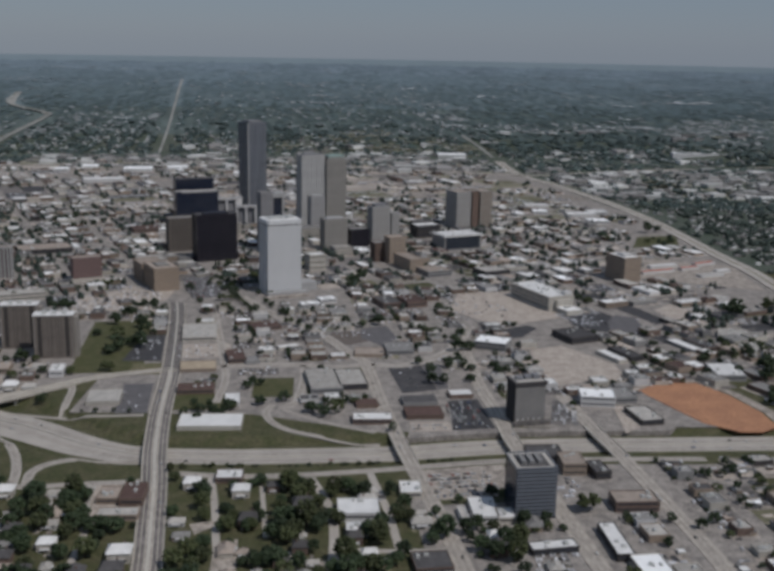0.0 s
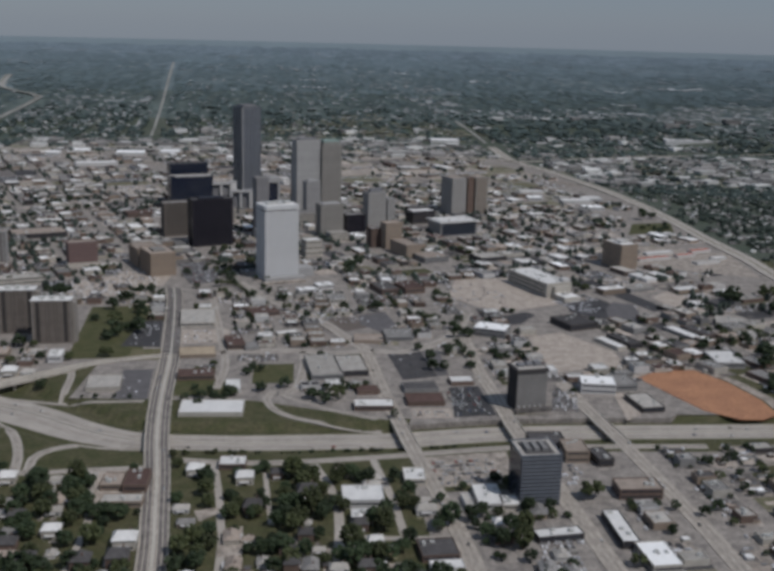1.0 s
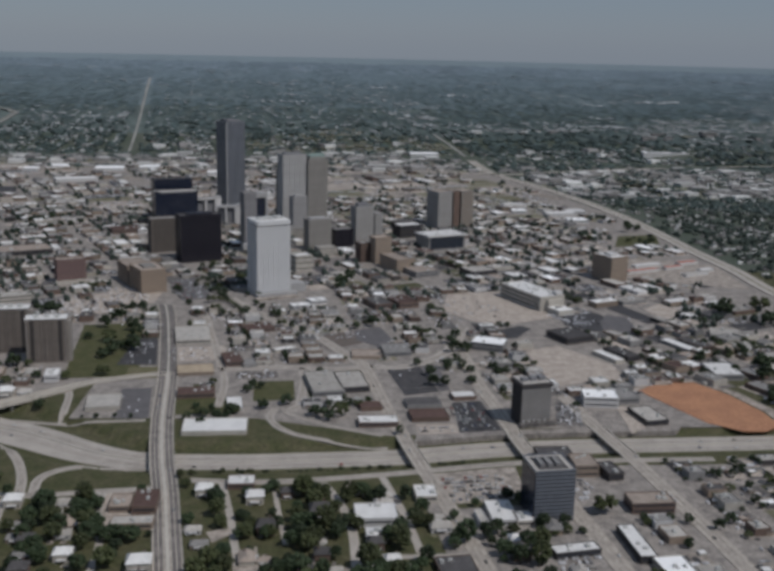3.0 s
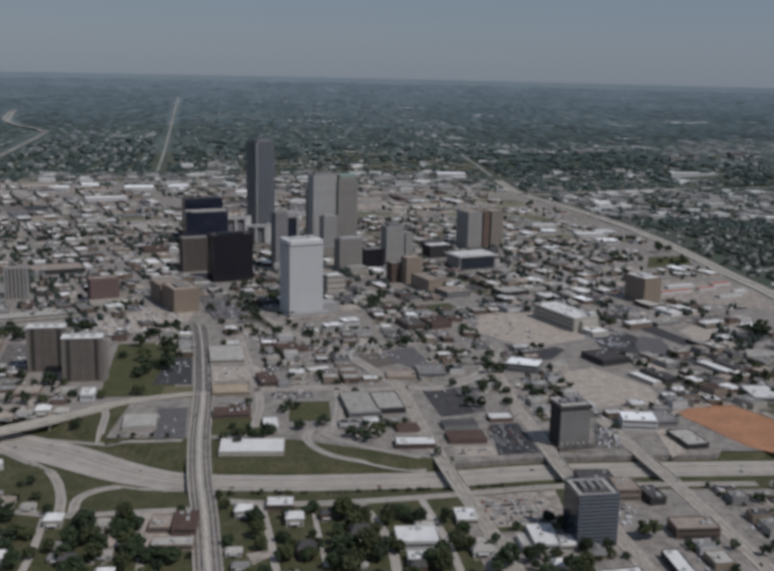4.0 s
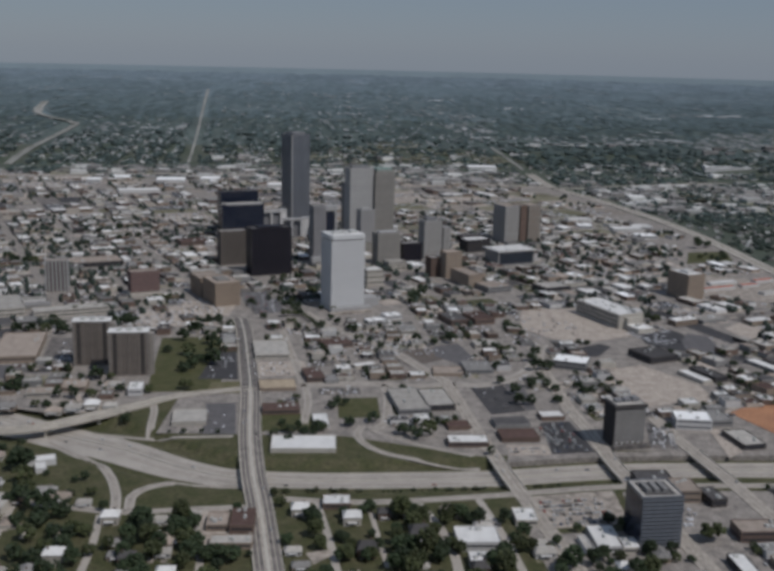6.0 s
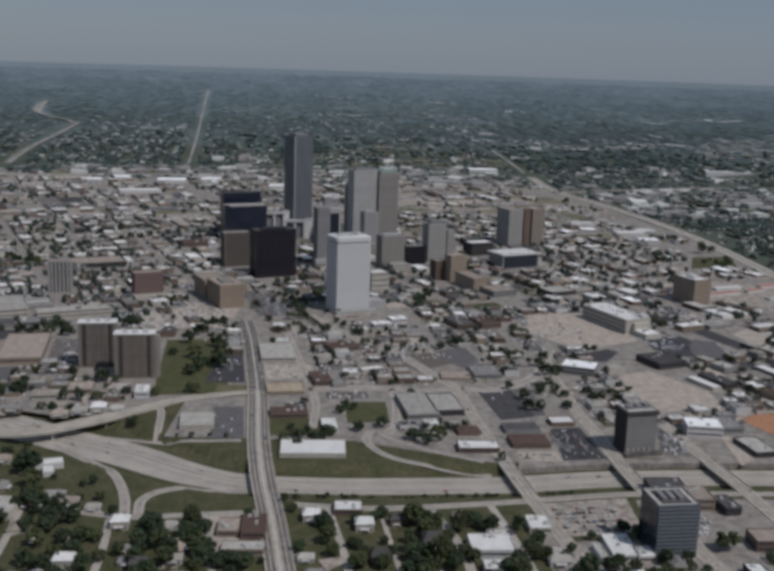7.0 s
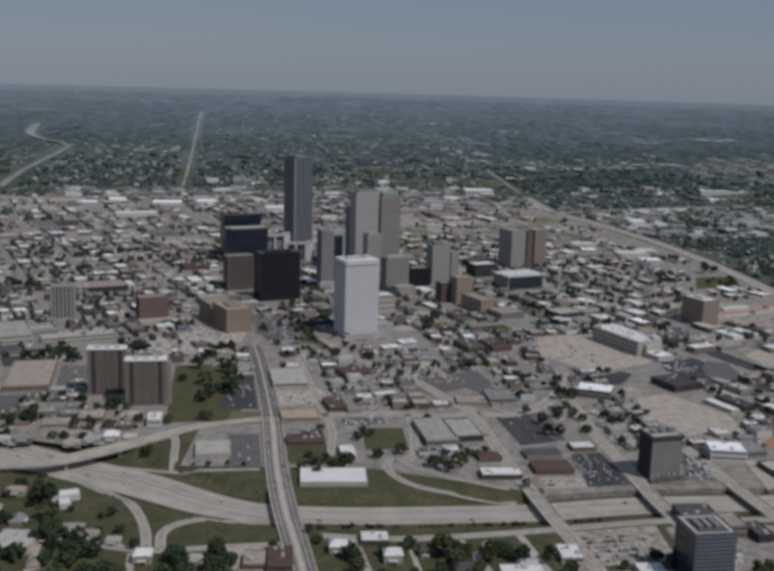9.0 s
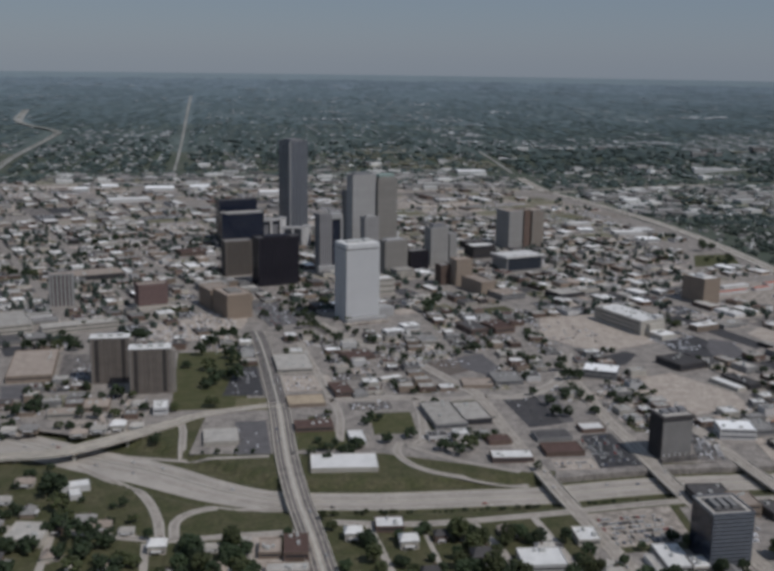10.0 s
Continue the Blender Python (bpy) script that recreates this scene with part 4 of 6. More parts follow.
patch("parking_lot", [(-112, 246), (-64, 247), (-82, 368), (-109, 361)], M_ASPHALT, "dark asphalt parking lot beside the park", top=0.3, clear=True)
patch("lawn", [(-94, 190), (-53, 197), (-58, 241), (-95, 235)], M_DRYGRASS, "dry olive grass beside the avenue", "lawn", top=0.26, clear=True)
patch("parking_lot", [(144, 317), (188, 350), (181, 404), (142, 392), (125, 364)], M_BROWNLOT, "brownish worn parking lot", top=0.26, clear=True)
patch("parking_lot", [(180, 365), (210, 328), (229, 366), (214, 433), (178, 411)], M_DARKLOT, "dark worn parking lot by the boulevard", top=0.28, clear=True)
patch("lawn", [(124, 124), (134, 139), (122, 230), (114, 224)], M_LAWN, "green strip along the workshop", "lawn", top=0.26, clear=True)
patch("lawn", [(149, 216), (196, 220), (199, 237), (149, 235)], M_DRYGRASS, "dry grass verge behind the workshop", "lawn", top=0.28, clear=True)
patch("parking_lot", [(378, 374), (399, 383), (425, 431), (414, 446), (377, 421)], M_ASPHALT, "small dark lot behind the dark hall", top=0.26, clear=True)
patch("parking_lot", [(478, 452), (505, 420), (531, 414), (547, 506), (534, 535), (480, 500)], M_ASPHALT, "dark parking lot with rows of cars", top=0.26, clear=True)
patch("parking_lot", [(524, 400), (578, 420), (578, 500), (552, 512), (533, 470)], M_DARKLOT, "blue-grey worn parking lot", top=0.28, clear=True)
patch("parking_lot", [(602, 460), (624, 484), (587, 582), (562, 553)], M_ASPHALT, "long narrow dark parking lot", top=0.26, clear=True)
patch("bare_lot", [(634, 476), (675, 536), (655, 587), (620, 547)], M_TANLOT, "bare tan lot beside the long parking lot", top=0.26, clear=True)
patch("bare_lot", [(402, 172), (446, 190), (500, 200), (498, 262), (446, 345), (400, 320)], M_TANLOT, "wide bare pale concrete lot", top=0.24, clear=True)
patch("bare_lot", [(458, 22), (478, 40), (472, 108), (462, 100)], M_TANLOT, "bare tan ground beside the low shops", top=0.26, clear=True)
patch("paved_yard", [(-47, -129), (-40, -167), (-34, -205), (-10, -204), (-16, -167), (-23, -124)], M_TANLOT, "tan paved yard beside the brick hall", top=0.2)
patch("paved_yard", [(49, -203), (56, -222), (70, -207), (68, -196)], M_CONC, "pale driveway between gardens", top=0.2, clear=True)
patch("paved_yard", [(76, -241), (78, -281), (97, -278), (92, -229)], M_CONC, "pale paved yard among the houses", top=0.2)
patch("paved_yard", [(-379, 280), (-362, 226), (-332, 237), (-346, 290)], M_DARKLOT, "dark yard in front of the wide hall", top=0.26, clear=True)
patch("lawn", [(704, 1052), (806, 1092), (829, 1201), (742, 1176)], M_LAWN, "green strip beside the east highway", "lawn", top=0.26, clear=True)
patch("frontage_shelf", shelf, M_STREET, "paved shelf above the freeway's retaining wall", top=0.1, low=-6.2)
patch("lawn", [(-163, 192), (-80, 202), (-100, 446), (-192, 428)], M_LAWN, "green park lawn between apartment towers and avenue", "lawn", top=0.24)
patch("lawn", [(62, 116), (108, 122), (104, 190), (58, 184)], M_LAWN, "green lawn between side streets", "lawn", top=0.2)
patch("lawn", [(-22, 70), (38, 76), (34, 128), (-30, 122)], M_LAWN, "lawn strip beside the avenue", "lawn", top=0.2)
patch("bare_lot", [(650, 770), (838, 690), (846, 880), (700, 950)], M_CONC, "pale yard of the red-roofed sheds", top=0.25)
RED_FIELD = [(503, 160), (522, 178), (548, 190), (578, 192), (604, 150), (622, 90), (624, 46), (602, 30), (577, 30), (548, 54), (530, 95)]
patch("dirt_field", RED_FIELD, M_DIRT, "bare red dirt field on a cleared site", "field", top=0.5)
patch("site_road", [(488, 158), (515, 186), (545, 201), (582, 204), (618, 158), (640, 90), (646, 10), (628, 8), (625, 88), (606, 154), (578, 195), (548, 193), (522, 181), (500, 158)], M_CONC, "pale haul road round the dirt field", top=0.3)
for x, y, r in ((235, 190, 55), (302, 95, 34), (-66, 610, 30), (-92, 680, 32), (302, 50, 30), (258, 34, 24), (240, 215, 40), (405, 85, 38), (250, 160, 30), (-64, 108, 42), (284, -114, 42), (-150, 600, 52), (-140, 220, 40), (400, 62, 34), (385, 545, 88), (-165, 380, 62), (-165, 280, 40), (84, 152, 34), (0, 96, 34), (760, 820, 90), (570, 100, 85), (-16, 296, 38)):
    RESERVED.append((x, y, r))

# sites of the large single roofs in the distance
HALLS = (
    (405, 2660, 98, 60, 14, 3, "white", "long bright white warehouse in the north"),
    (370, 3100, 76, 90, 12, 10, "white", "bright white hall in the north"),
    (1255, 2790, 200, 150, 20, -2, "white", "huge pale arena roof in the north-east"),
    (615, 3240, 72, 60, 9, 3, "white", "white warehouse among northern suburbs"),
    (780, 2720, 36, 50, 8, 3, "white", "small white hall in the north-east"),
    (-754, 2120, 41, 50, 8, 8, "white", "small white shed by the railway"),
    (-697, 2190, 51, 60, 8, 8, "white", "white shed by the railway"),
    (-555, 2140, 84, 70, 9, 8, "white", "wide white shed by the railway"),
    (-435, 2190, 60, 60, 9, 8, "white", "long white warehouse by the railway"),
    (-220, 2080, 90, 40, 10, 8, "white", "white warehouse by the railway"),
    (-600, 1880, 110, 50, 9, 20, "white", "white workshop hall in the north-west"),
    (560, 1560, 60, 26, 7, 10, "white", "small bright white warehouse"),
    (640, 1420, 70, 30, 8, 10, "white", "bright white warehouse near the highway"),
    (420, 1640, 60, 40, 7, 20, "white", "bright white shed in the north"),
)
for x, y, w, d, h, rot, roof, label in HALLS:
    RESERVED.append((x + w / 2, y + d / 2, 0.55 * max(w, d)))

rnd = random.Random(11)
LOTS = {"olive": mat("dry_field_grass", (0.15, 0.145, 0.085), var=0.35, size=30, grain=5, tint=(0.2, 0.18, 0.13)), "pale": M_CONC, "worn": M_OLDASPH, "tan": M_TANLOT, "dark": M_ASPHALT, "green": M_LAWN}
LOT_PICK = ["pale"] * 5 + ["worn"] * 6 + ["tan"] * 4 + ["dark"] * 5 + ["olive"] * 2 + ["green"] * 2
ROOF_PICK = ["white"] * 5 + ["tent"] + ["pale"] * 6 + ["tan"] * 2 + ["grey"] * 6 + ["dark"] * 5 + ["rust"] * 2
WALL_PICK = ["pale"] * 5 + ["tan"] * 4 + ["brown"] * 4 + ["grey"] * 4 + ["white"] * 2 + ["dark"]
CAR_SPOTS, TREE_SPOTS, FAR_CARS, FAR_TREES = [], [], [], []


def fill_lot(x0, y0, w, d, ang, core, mid):
    """One lot of a block: a building, parked cars or trees."""
    def at(a, b):
        return to_xy(x0 + a, y0 + b, ang)
    cx, cy = at(w / 2, d / 2)
    if not wedge(cx, cy) or blocked(cx, cy, 0.30 * min(w, d)):
        return
    dist = math.hypot(cx - C0.x, cy - C0.y)
    key = rnd.choice(LOT_PICK if mid else LOT_PICK[:-1]) if not (cy > 1250 and cx > 60) else rnd.choice(("tan", "pale", "olive", "olive", "worn", "pale"))
    put_box(("lot", key), Matrix.Rotation(ang, 4, "Z"), x0 - 0.6, y0 - 0.6, -0.5, x0 + w + 0.6, y0 + d + 0.6, 0.17 + 0.012 * rnd.randrange(4))
    # worn patches, tar strips and small sheds on the lot
    if dist < 2500:
        turn = Matrix.Rotation(ang, 4, "Z")
        for _ in range(rnd.randint(1, 2)):
            a, b = rnd.uniform(0, 0.5) * w, rnd.uniform(0, 0.5) * d
            put_box(("lot", rnd.choice(LOT_PICK[:-2])), turn, x0 + a, y0 + b, 0.0, x0 + a + w * rnd.uniform(0.2, 0.5), y0 + b + d * rnd.uniform(0.15, 0.5), 0.235 + 0.01 * rnd.randrange(6))
        for _ in range(rnd.randint(1, 3) if mid else rnd.randint(0, 2)):
            a, b, s = rnd.uniform(0, 0.8) * w, rnd.uniform(0, 0.8) * d, rnd.uniform(2.5, 6.5)
            h, q = rnd.uniform(2.2, 3.4), s * rnd.uniform(0.5, 1.1)
            put_box(("wall", rnd.choice(WALL_PICK)), turn, x0 + a, y0 + b, 0.0, x0 + a + s, y0 + b + q, h)
            put_box(("roof", rnd.choice(ROOF_PICK)), turn, x0 + a - 0.2, y0 + b - 0.2, h, x0 + a + s + 0.2, y0 + b + q + 0.2, h + 0.25)
    # cars along the kerb
    if mid:
        for _ in range(rnd.randint(1, 4)):
            FAR_CARS.append((*at(rnd.uniform(2, w - 2), rnd.choice((-2.4, d + 2.4))), ang) if rnd.random() < 0.5 else (*at(rnd.choice((-2.4, w + 2.4)), rnd.uniform(2, d - 2)), ang + math.pi / 2))
    kind = rnd.random()
    if cy > 2300 and kind < 0.45:
        return
    if cy > 1650 and cx > 60 and kind < 0.3:
        return
    if kind < (0.56 if mid else 0.66):
        bw, bd = w * rnd.uniform(0.6, 0.95), d * rnd.uniform(0.55, 0.95)
        h = rnd.uniform(4.5, 8.5) if rnd.random() > core else rnd.uniform(9, 26)
        roof, wall = rnd.choice(ROOF_PICK), rnd.choice(WALL_PICK)
        bx, by = at((w - bw) / 2, (d - bd) / 2)
        name = "office_building" if h > 9 else "low_building"
        if (dist > 1450 and h < 12) or dist > 1900:
            units = rnd.randint(0, 3)
            pieces = 1 if dist < 1700 or h > 9 else min(3, 1 + int(bw / 24))
            own = random.Random(int(cx * 13 + cy * 7))
            for k in range(pieces):
                # a row of units with roofs of uneven depth, height and age
                tone = roof if k == 0 else own.choice(ROOF_PICK[:20])
                deep = bd * (1.0 if pieces == 1 else own.uniform(0.55, 1.0))
                px, py = at((w - bw) / 2 + bw * k / pieces + 0.1, (d - bd) / 2 + (bd - deep) * own.random())
                far_building(px, py, bw / pieces - 0.3, deep, h * (1.0 if k == 0 else own.uniform(0.7, 1.15)), math.degrees(ang), wall if k == 0 else own.choice(WALL_PICK), tone, units if k == 0 else own.randint(0, 2), int(h / 4) if h > 9 else 0)
            if own.random() < 0.09 and dist > 1500:
                # street trees along one side of the lot
                side, b = own.choice((-1.5, w + 1.5)), own.uniform(0, 8)
                while b < d:
                    spot = at(side, b)
                    if not blocked(*spot, 1.5):
                        FAR_TREES.append((*spot, own.uniform(0.6, 1.2)))
                    b += own.uniform(6, 13)
        else:
            low_building(name, f"{'mid-rise' if h > 9 else 'low'} {WALL_WORDS[wall]} building with a flat {ROOF_WORDS[roof]} roof", bx, by, bw, bd, h, math.degrees(ang), wall, roof, units=rnd.randint(1, 3), bands=int(h / 4) if h > 9 else 0)
    elif kind < 0.86:
        far = dist > 1480
        b = 4.0
        while b < d - 4:
            a = 3.0
            while a < w - 3:
                if rnd.random() < 0.55:
                    (FAR_CARS if far else CAR_SPOTS).append((*at(a, b), ang + (math.pi / 2)))
                a += 2.9
            b += 8.5 if int(b / 8.5) % 2 else 11.5
    for _ in range(rnd.randint(0, 3) if mid else rnd.randint(0, 5) if cy < 1300 else rnd.randint(0, 3)):
        side = rnd.choice((0.5, -0.5))
        p = at(rnd.uniform(1, w - 1), d * 0.5 + side * d) if rnd.random() < 0.5 else at(w * 0.5 + side * w, rnd.uniform(1, d - 1))
        if not blocked(*p, 1.5):
            (TREE_SPOTS if dist < 1500 else FAR_TREES).append((*p, rnd.uniform(0.4, 0.95) if mid else rnd.uniform(0.6, 1.25)))


def fill_block(u0, v0, ang, size, mid):
    c = to_xy(u0 + size / 2, v0 + size / 2, ang)
    if not wedge(*c):
        return
    core = max(0.0, 0.5 - math.hypot(c[0] - 60, c[1] - 1150) / 620) if c[1] > 960 else 0.0
    cols, rows = (4, 4) if mid else rnd.choice(((2, 3), (3, 2), (3, 3), (2, 2), (4, 3))) if c[1] < 1500 else rnd.choice(((2, 1), (2, 2), (1, 2), (3, 2)))
    m = 7 if c[1] < 1400 else 5
    lw, ld = (size - 2 * m) / cols, (size - 2 * m) / rows
    for i in range(cols):
        for j in range(rows):
            fill_lot(u0 + m + i * lw + 1, v0 + m + j * ld + 1, lw - 2, ld - 2, ang, core, mid)


for i in range(-8, 12):
    for j in range(-6, 21):
        u0, v0 = 138 + 116 * i, 535 + 116 * j
        cx, cy = to_xy(u0 + 58, v0 + 58)
        if (v0 >= 535 or u0 >= 600) and cy < (2680 + 160 * math.sin(cx / 170.0) if -1100 < cx < 560 else 2290 - max(0, cx) * 0.1) and cy > 60 and east_of_highway(cx, cy) < -70:
            fill_block(u0, v0, GRID_A, 116, False)
for i in range(-5, 6):
    for j in range(0, 6):
        u0, v0 = 8 + 114 * i, 66 + 114 * j
        cx, cy = to_xy(u0 + 57, v0 + 57, MID_A)
        u, v = to_uv(cx, cy)
        if v < 500 and u < 560 and near_line(cx, cy, FREEWAY_2D) > 50 and not (cx < -60 and cy < 120):
            fill_block(u0, v0, MID_A, 114, True)
for i in range(0, 5):
    for j in range(-4, 3):
        u0, v0 = 372 + 114 * i, -66 + 114 * j
        cx, cy = to_xy(u0 + 57, v0 + 57, MID_A)
        u, v = to_uv(cx, cy)
        if cy < 190 and (cx > 345 or cy > -60) and v < -70 + 0.9 * (cy > 20) * 60 and cx > 400 - (cy < -100) * 40:
            fill_block(u0, v0, MID_A, 114, True)


# ---- trees ----
def crown_mesh(seed, wide, tall, clumps=105, fine=0.66):
    r = random.Random(seed)
    bm = bmesh.new()
    for _ in range(clumps):
        a, b = r.uniform(0, math.tau), r.uniform(-0.75, 1.0)
        k = r.uniform(0.55, 1.0)
        c = Vector((math.cos(a) * math.sqrt(1 - b * b * 0.9) * wide * k, math.sin(a) * math.sqrt(1 - b * b * 0.9) * wide * k, tall * (0.95 + 0.62 * b * k)))
        s = r.uniform(0.7, 1.75) * wide / 4.2 * fine
        got = bmesh.ops.create_icosphere(bm, subdivisions=1, radius=s, matrix=Matrix.Translation(c) @ Matrix.Diagonal((1, 1, r.uniform(0.6, 0.9), 1)))
        for v in got["verts"]:
            v.co += Vector((r.uniform(-1, 1), r.uniform(-1, 1), r.uniform(-1, 1))) * s * 0.42
    return mesh_of(bm, M_OLIVE if seed % 3 == 0 else M_LEAF, "crown")


def trunk_mesh(seed, tall):
    r = random.Random(seed)
    bm = bmesh.new()
    bmesh.ops.create_cone(bm, segments=7, radius1=0.38, radius2=0.2, depth=tall, cap_ends=True, matrix=Matrix.Translation((0, 0, tall / 2 - 0.3)))
    for k in range(4):
        a = k * 1.6 + r.uniform(0, 0.6)
        m = Matrix.Translation((0, 0, tall * 0.72)) @ Matrix.Rotation(a, 4, "Z") @ Matrix.Rotation(radians(42), 4, "X") @ Matrix.Translation((0, 0, tall * 0.28))
        bmesh.ops.create_cone(bm, segments=5, radius1=0.16, radius2=0.06, depth=tall * 0.6, matrix=m)
    return mesh_of(bm, M_BARK, "trunk")


TREES = []
for k in range(6):
    tall = 5.0 + 0.5 * k
    root = tagged(empty("tree", -2000 - 20 * k, -2600), "broad leafy dark green street tree", "tree", "trees")
    part("trunk", trunk_mesh(k, tall), None, root)
    part("crown", crown_mesh(40 + k, 4.2 + 0.35 * (k % 3), tall), None, root)
    TREES.append(root)


NEAR_TREES, JOINED_TREES = [0], []


def plant(x, y, scale, z=0.0):
    """The trees among the houses are single things; the rest are joined."""
    k = rnd.randrange(6)
    if not (-130 < x < 330 and -300 < y < -70 and NEAR_TREES[0] < 300):
        JOINED_TREES.append((x, y, z, scale, rnd.uniform(0, 6.28), k))
        return
    NEAR_TREES[0] += 1
    m = Matrix.Translation((x, y, z)) @ Matrix.Rotation(rnd.uniform(0, 6.28), 4, "Z") @ Matrix.Diagonal((scale, scale, scale * rnd.uniform(0.85, 1.15), 1))
    copy_thing(TREES[k], m)


# ---- houses ----
def house_kind(w, d, h, wall, roof, label):
    root = tagged(empty("house", -2200, -2600 - 30 * len(HOUSES)), label, "house", "houses south of the freeway")
    part("wall", box(-w / 2, -d / 2, -0.3, w / 2, d / 2, h), wall, root)
    bm = bmesh.new()
    o, rise = 0.6, d * 0.30
    a = [bm.verts.new(p) for p in ((-w / 2 - o, -d / 2 - o, h - 0.1), (w / 2 + o, -d / 2 - o, h - 0.1), (w / 2 + o, d / 2 + o, h - 0.1), (-w / 2 - o, d / 2 + o, h - 0.1), (-w / 2 + d * 0.2, 0, h + rise), (w / 2 - d * 0.2, 0, h + rise))]
    for q in ((0, 1, 5, 4), (2, 3, 4, 5), (1, 2, 5), (3, 0, 4), (3, 2, 1, 0)):
        bm.faces.new([a[i] for i in q])
    top = part("roof", bm, roof, root)
    part("chimney", box(w * 0.2, d * 0.1, h, w * 0.2 + 0.9, d * 0.1 + 0.9, h + rise + 0.7), M_WALLS["brown"], top)
    bm = box(-w * 0.3, -d / 2 - 2.4, 2.3, w * 0.25, -d / 2 - 0.1, 2.7)
    add_box(bm, -w * 0.3, -d / 2 - 2.3, -0.2, -w * 0.3 + 0.25, -d / 2 - 2.05, 2.3)
    add_box(bm, w * 0.25 - 0.25, -d / 2 - 2.3, -0.2, w * 0.25, -d / 2 - 2.05, 2.3)
    part("porch", bm, M_WALLS["white"], root)
    part("door", box(-0.5, -d / 2 - 0.08, 0, 0.5, -d / 2 + 0.1, 2.05), M_WALLS["brown"], root)
    for s in (-0.32, 0.32):
        part("window", box(w * s - 0.7, -d / 2 - 0.06, 1.0, w * s + 0.7, -d / 2 + 0.1, 2.2), M_GLASS, root)
    HOUSES.append(root)


HOUSES = []
house_kind(12, 9, 3.4, M_WALLS["white"], M_ROOFS["pale"], "white wooden house with a pale hipped roof")
house_kind(11, 10, 5.6, M_WALLS["pale"], M_ROOFS["white"], "two storey house with a whitish roof")
house_kind(13, 9, 3.4, M_WALLS["tan"], M_ROOFS["grey"], "tan brick house with a grey hipped roof")
house_kind(10, 10, 5.8, M_WALLS["brown"], M_ROOFS["dark"], "brick house with a dark shingle roof")
house_kind(14, 10, 3.6, M_WALLS["pale"], M_ROOFS["tan"], "pale house with a tan shingle roof")
SIDE_STREETS = (
    ("house_street", [(52, -106), (65, -171), (74, -226), (80, -267), (88, -400)], 3.2),
    ("house_street", [(100, -125), (106, -170), (114, -225)], 2.2),
    ("house_street", [(142, -104), (162, -168), (169, -240), (168, -400)], 4.0),
    ("house_street", [(196, -92), (212, -176), (220, -240)], 3.4),
    ("house_street", [(-46, -132), (-42, -178), (-30, -240), (-26, -400)], 3.0),
    ("house_street", [(-130, -140), (-120, -220), (-112, -400)], 3.2),
    ("house_street", [(-210, -122), (-200, -220), (-190, -400)], 3.2),
    ("cross_lane", [(169, -243), (212, -246), (264, -243)], 3.6),
)
for name, pts, half in SIDE_STREETS:
    road(name, flat_line(pts, 0.02), half, -half, M_ROAD, "narrow pale street between gardens and houses", thick=0.5)
    LINES.append((pts, half + 1))

home = random.Random(5)


def settle_house(px, py, k, quarter, scale):
    copy_thing(HOUSES[k], Matrix.Translation((px, py, 0)) @ Matrix.Rotation(quarter * math.pi / 2 + 0.1, 4, "Z") @ Matrix.Scale(scale, 4))
    RESERVED.append((px, py, 5.5 * scale))
    for _ in range(home.randint(1, 3)):
        a, b, w, d = home.uniform(-12, 6), home.uniform(-14, 4), home.uniform(3, 8), home.uniform(4, 11)
        put_box(("lot", home.choice(("pale", "tan", "pale", "olive", "worn"))), Matrix.Translation((px, py, 0)), a, b, -0.3, a + w, b + d, 0.06 + home.uniform(0, 0.06))


# houses that stand out south of the freeway and below the apartment slabs
for row in (
    ((-118, -153, 1, 0, 1.32), (-76, -152, 0, 0, 1.10), (-64, -193, 4, 1, 1.19), (-63, -212, 0, 0, 1.17), (-53, -249, 1, 0, 1.25), (-49, -138, 0, 0, 0.75), (-106, -196, 2, 0, 1.00), (-97, -218, 2, 0, 1.11), (7, -265, 1, 0, 1.57), (-44, -282, 0, 1, 0.84), (-77, -287, 4, 0, 1.09)),
    ((39, -204, 0, 0, 1.09), (84, -145, 1, 0, 1.35), (86, -253, 4, 1, 1.21), (99, -255, 4, 0, 0.78), (97, -204, 3, 0, 1.46), (111, -134, 3, 0, 1.09), (143, -223, 0, 1, 0.56), (140, -175, 3, 0, 1.6), (154, -270, 0, 0, 0.83), (197, -258, 1, 0, 1.08), (239, -180, 0, 0, 0.85), (239, -199, 0, 0, 1.4)),
    ((298, -226, 1, 0, 1.19), (198, -136, 0, 1, 0.81), (170, -298, 0, 0, 1.15), (217, -294, 0, 0, 0.87), (47, -229, 2, 0, 1.06), (185, -231, 3, 0, 1.23), (207, -267, 2, 1, 0.75), (8, -293, 3, 0, 1.6), (114, -291, 0, 1, 0.98)),
    ((-188, -101, 2, 0, 1.43), (-149, -121, 0, 0, 1.06), (-80, -172, 0, 0, 1.2), (-179, -181, 0, 1, 1.01), (-201, -165, 4, 1, 0.97), (-152, -181, 4, 0, 1.06), (-227, 123, 0, 0, 1.4), (-208, 129, 1, 0, 1.4), (-190, 135, 0, 0, 1.15), (-245, 112, 4, 0, 1.2), (-203, 210, 0, 0, 1.15), (-299, 123, 2, 0, 1.44), (-320, 120, 0, 0, 1.27)),
):
    for place in row:
        settle_house(*place)
SPOTS = []
y = -128.0
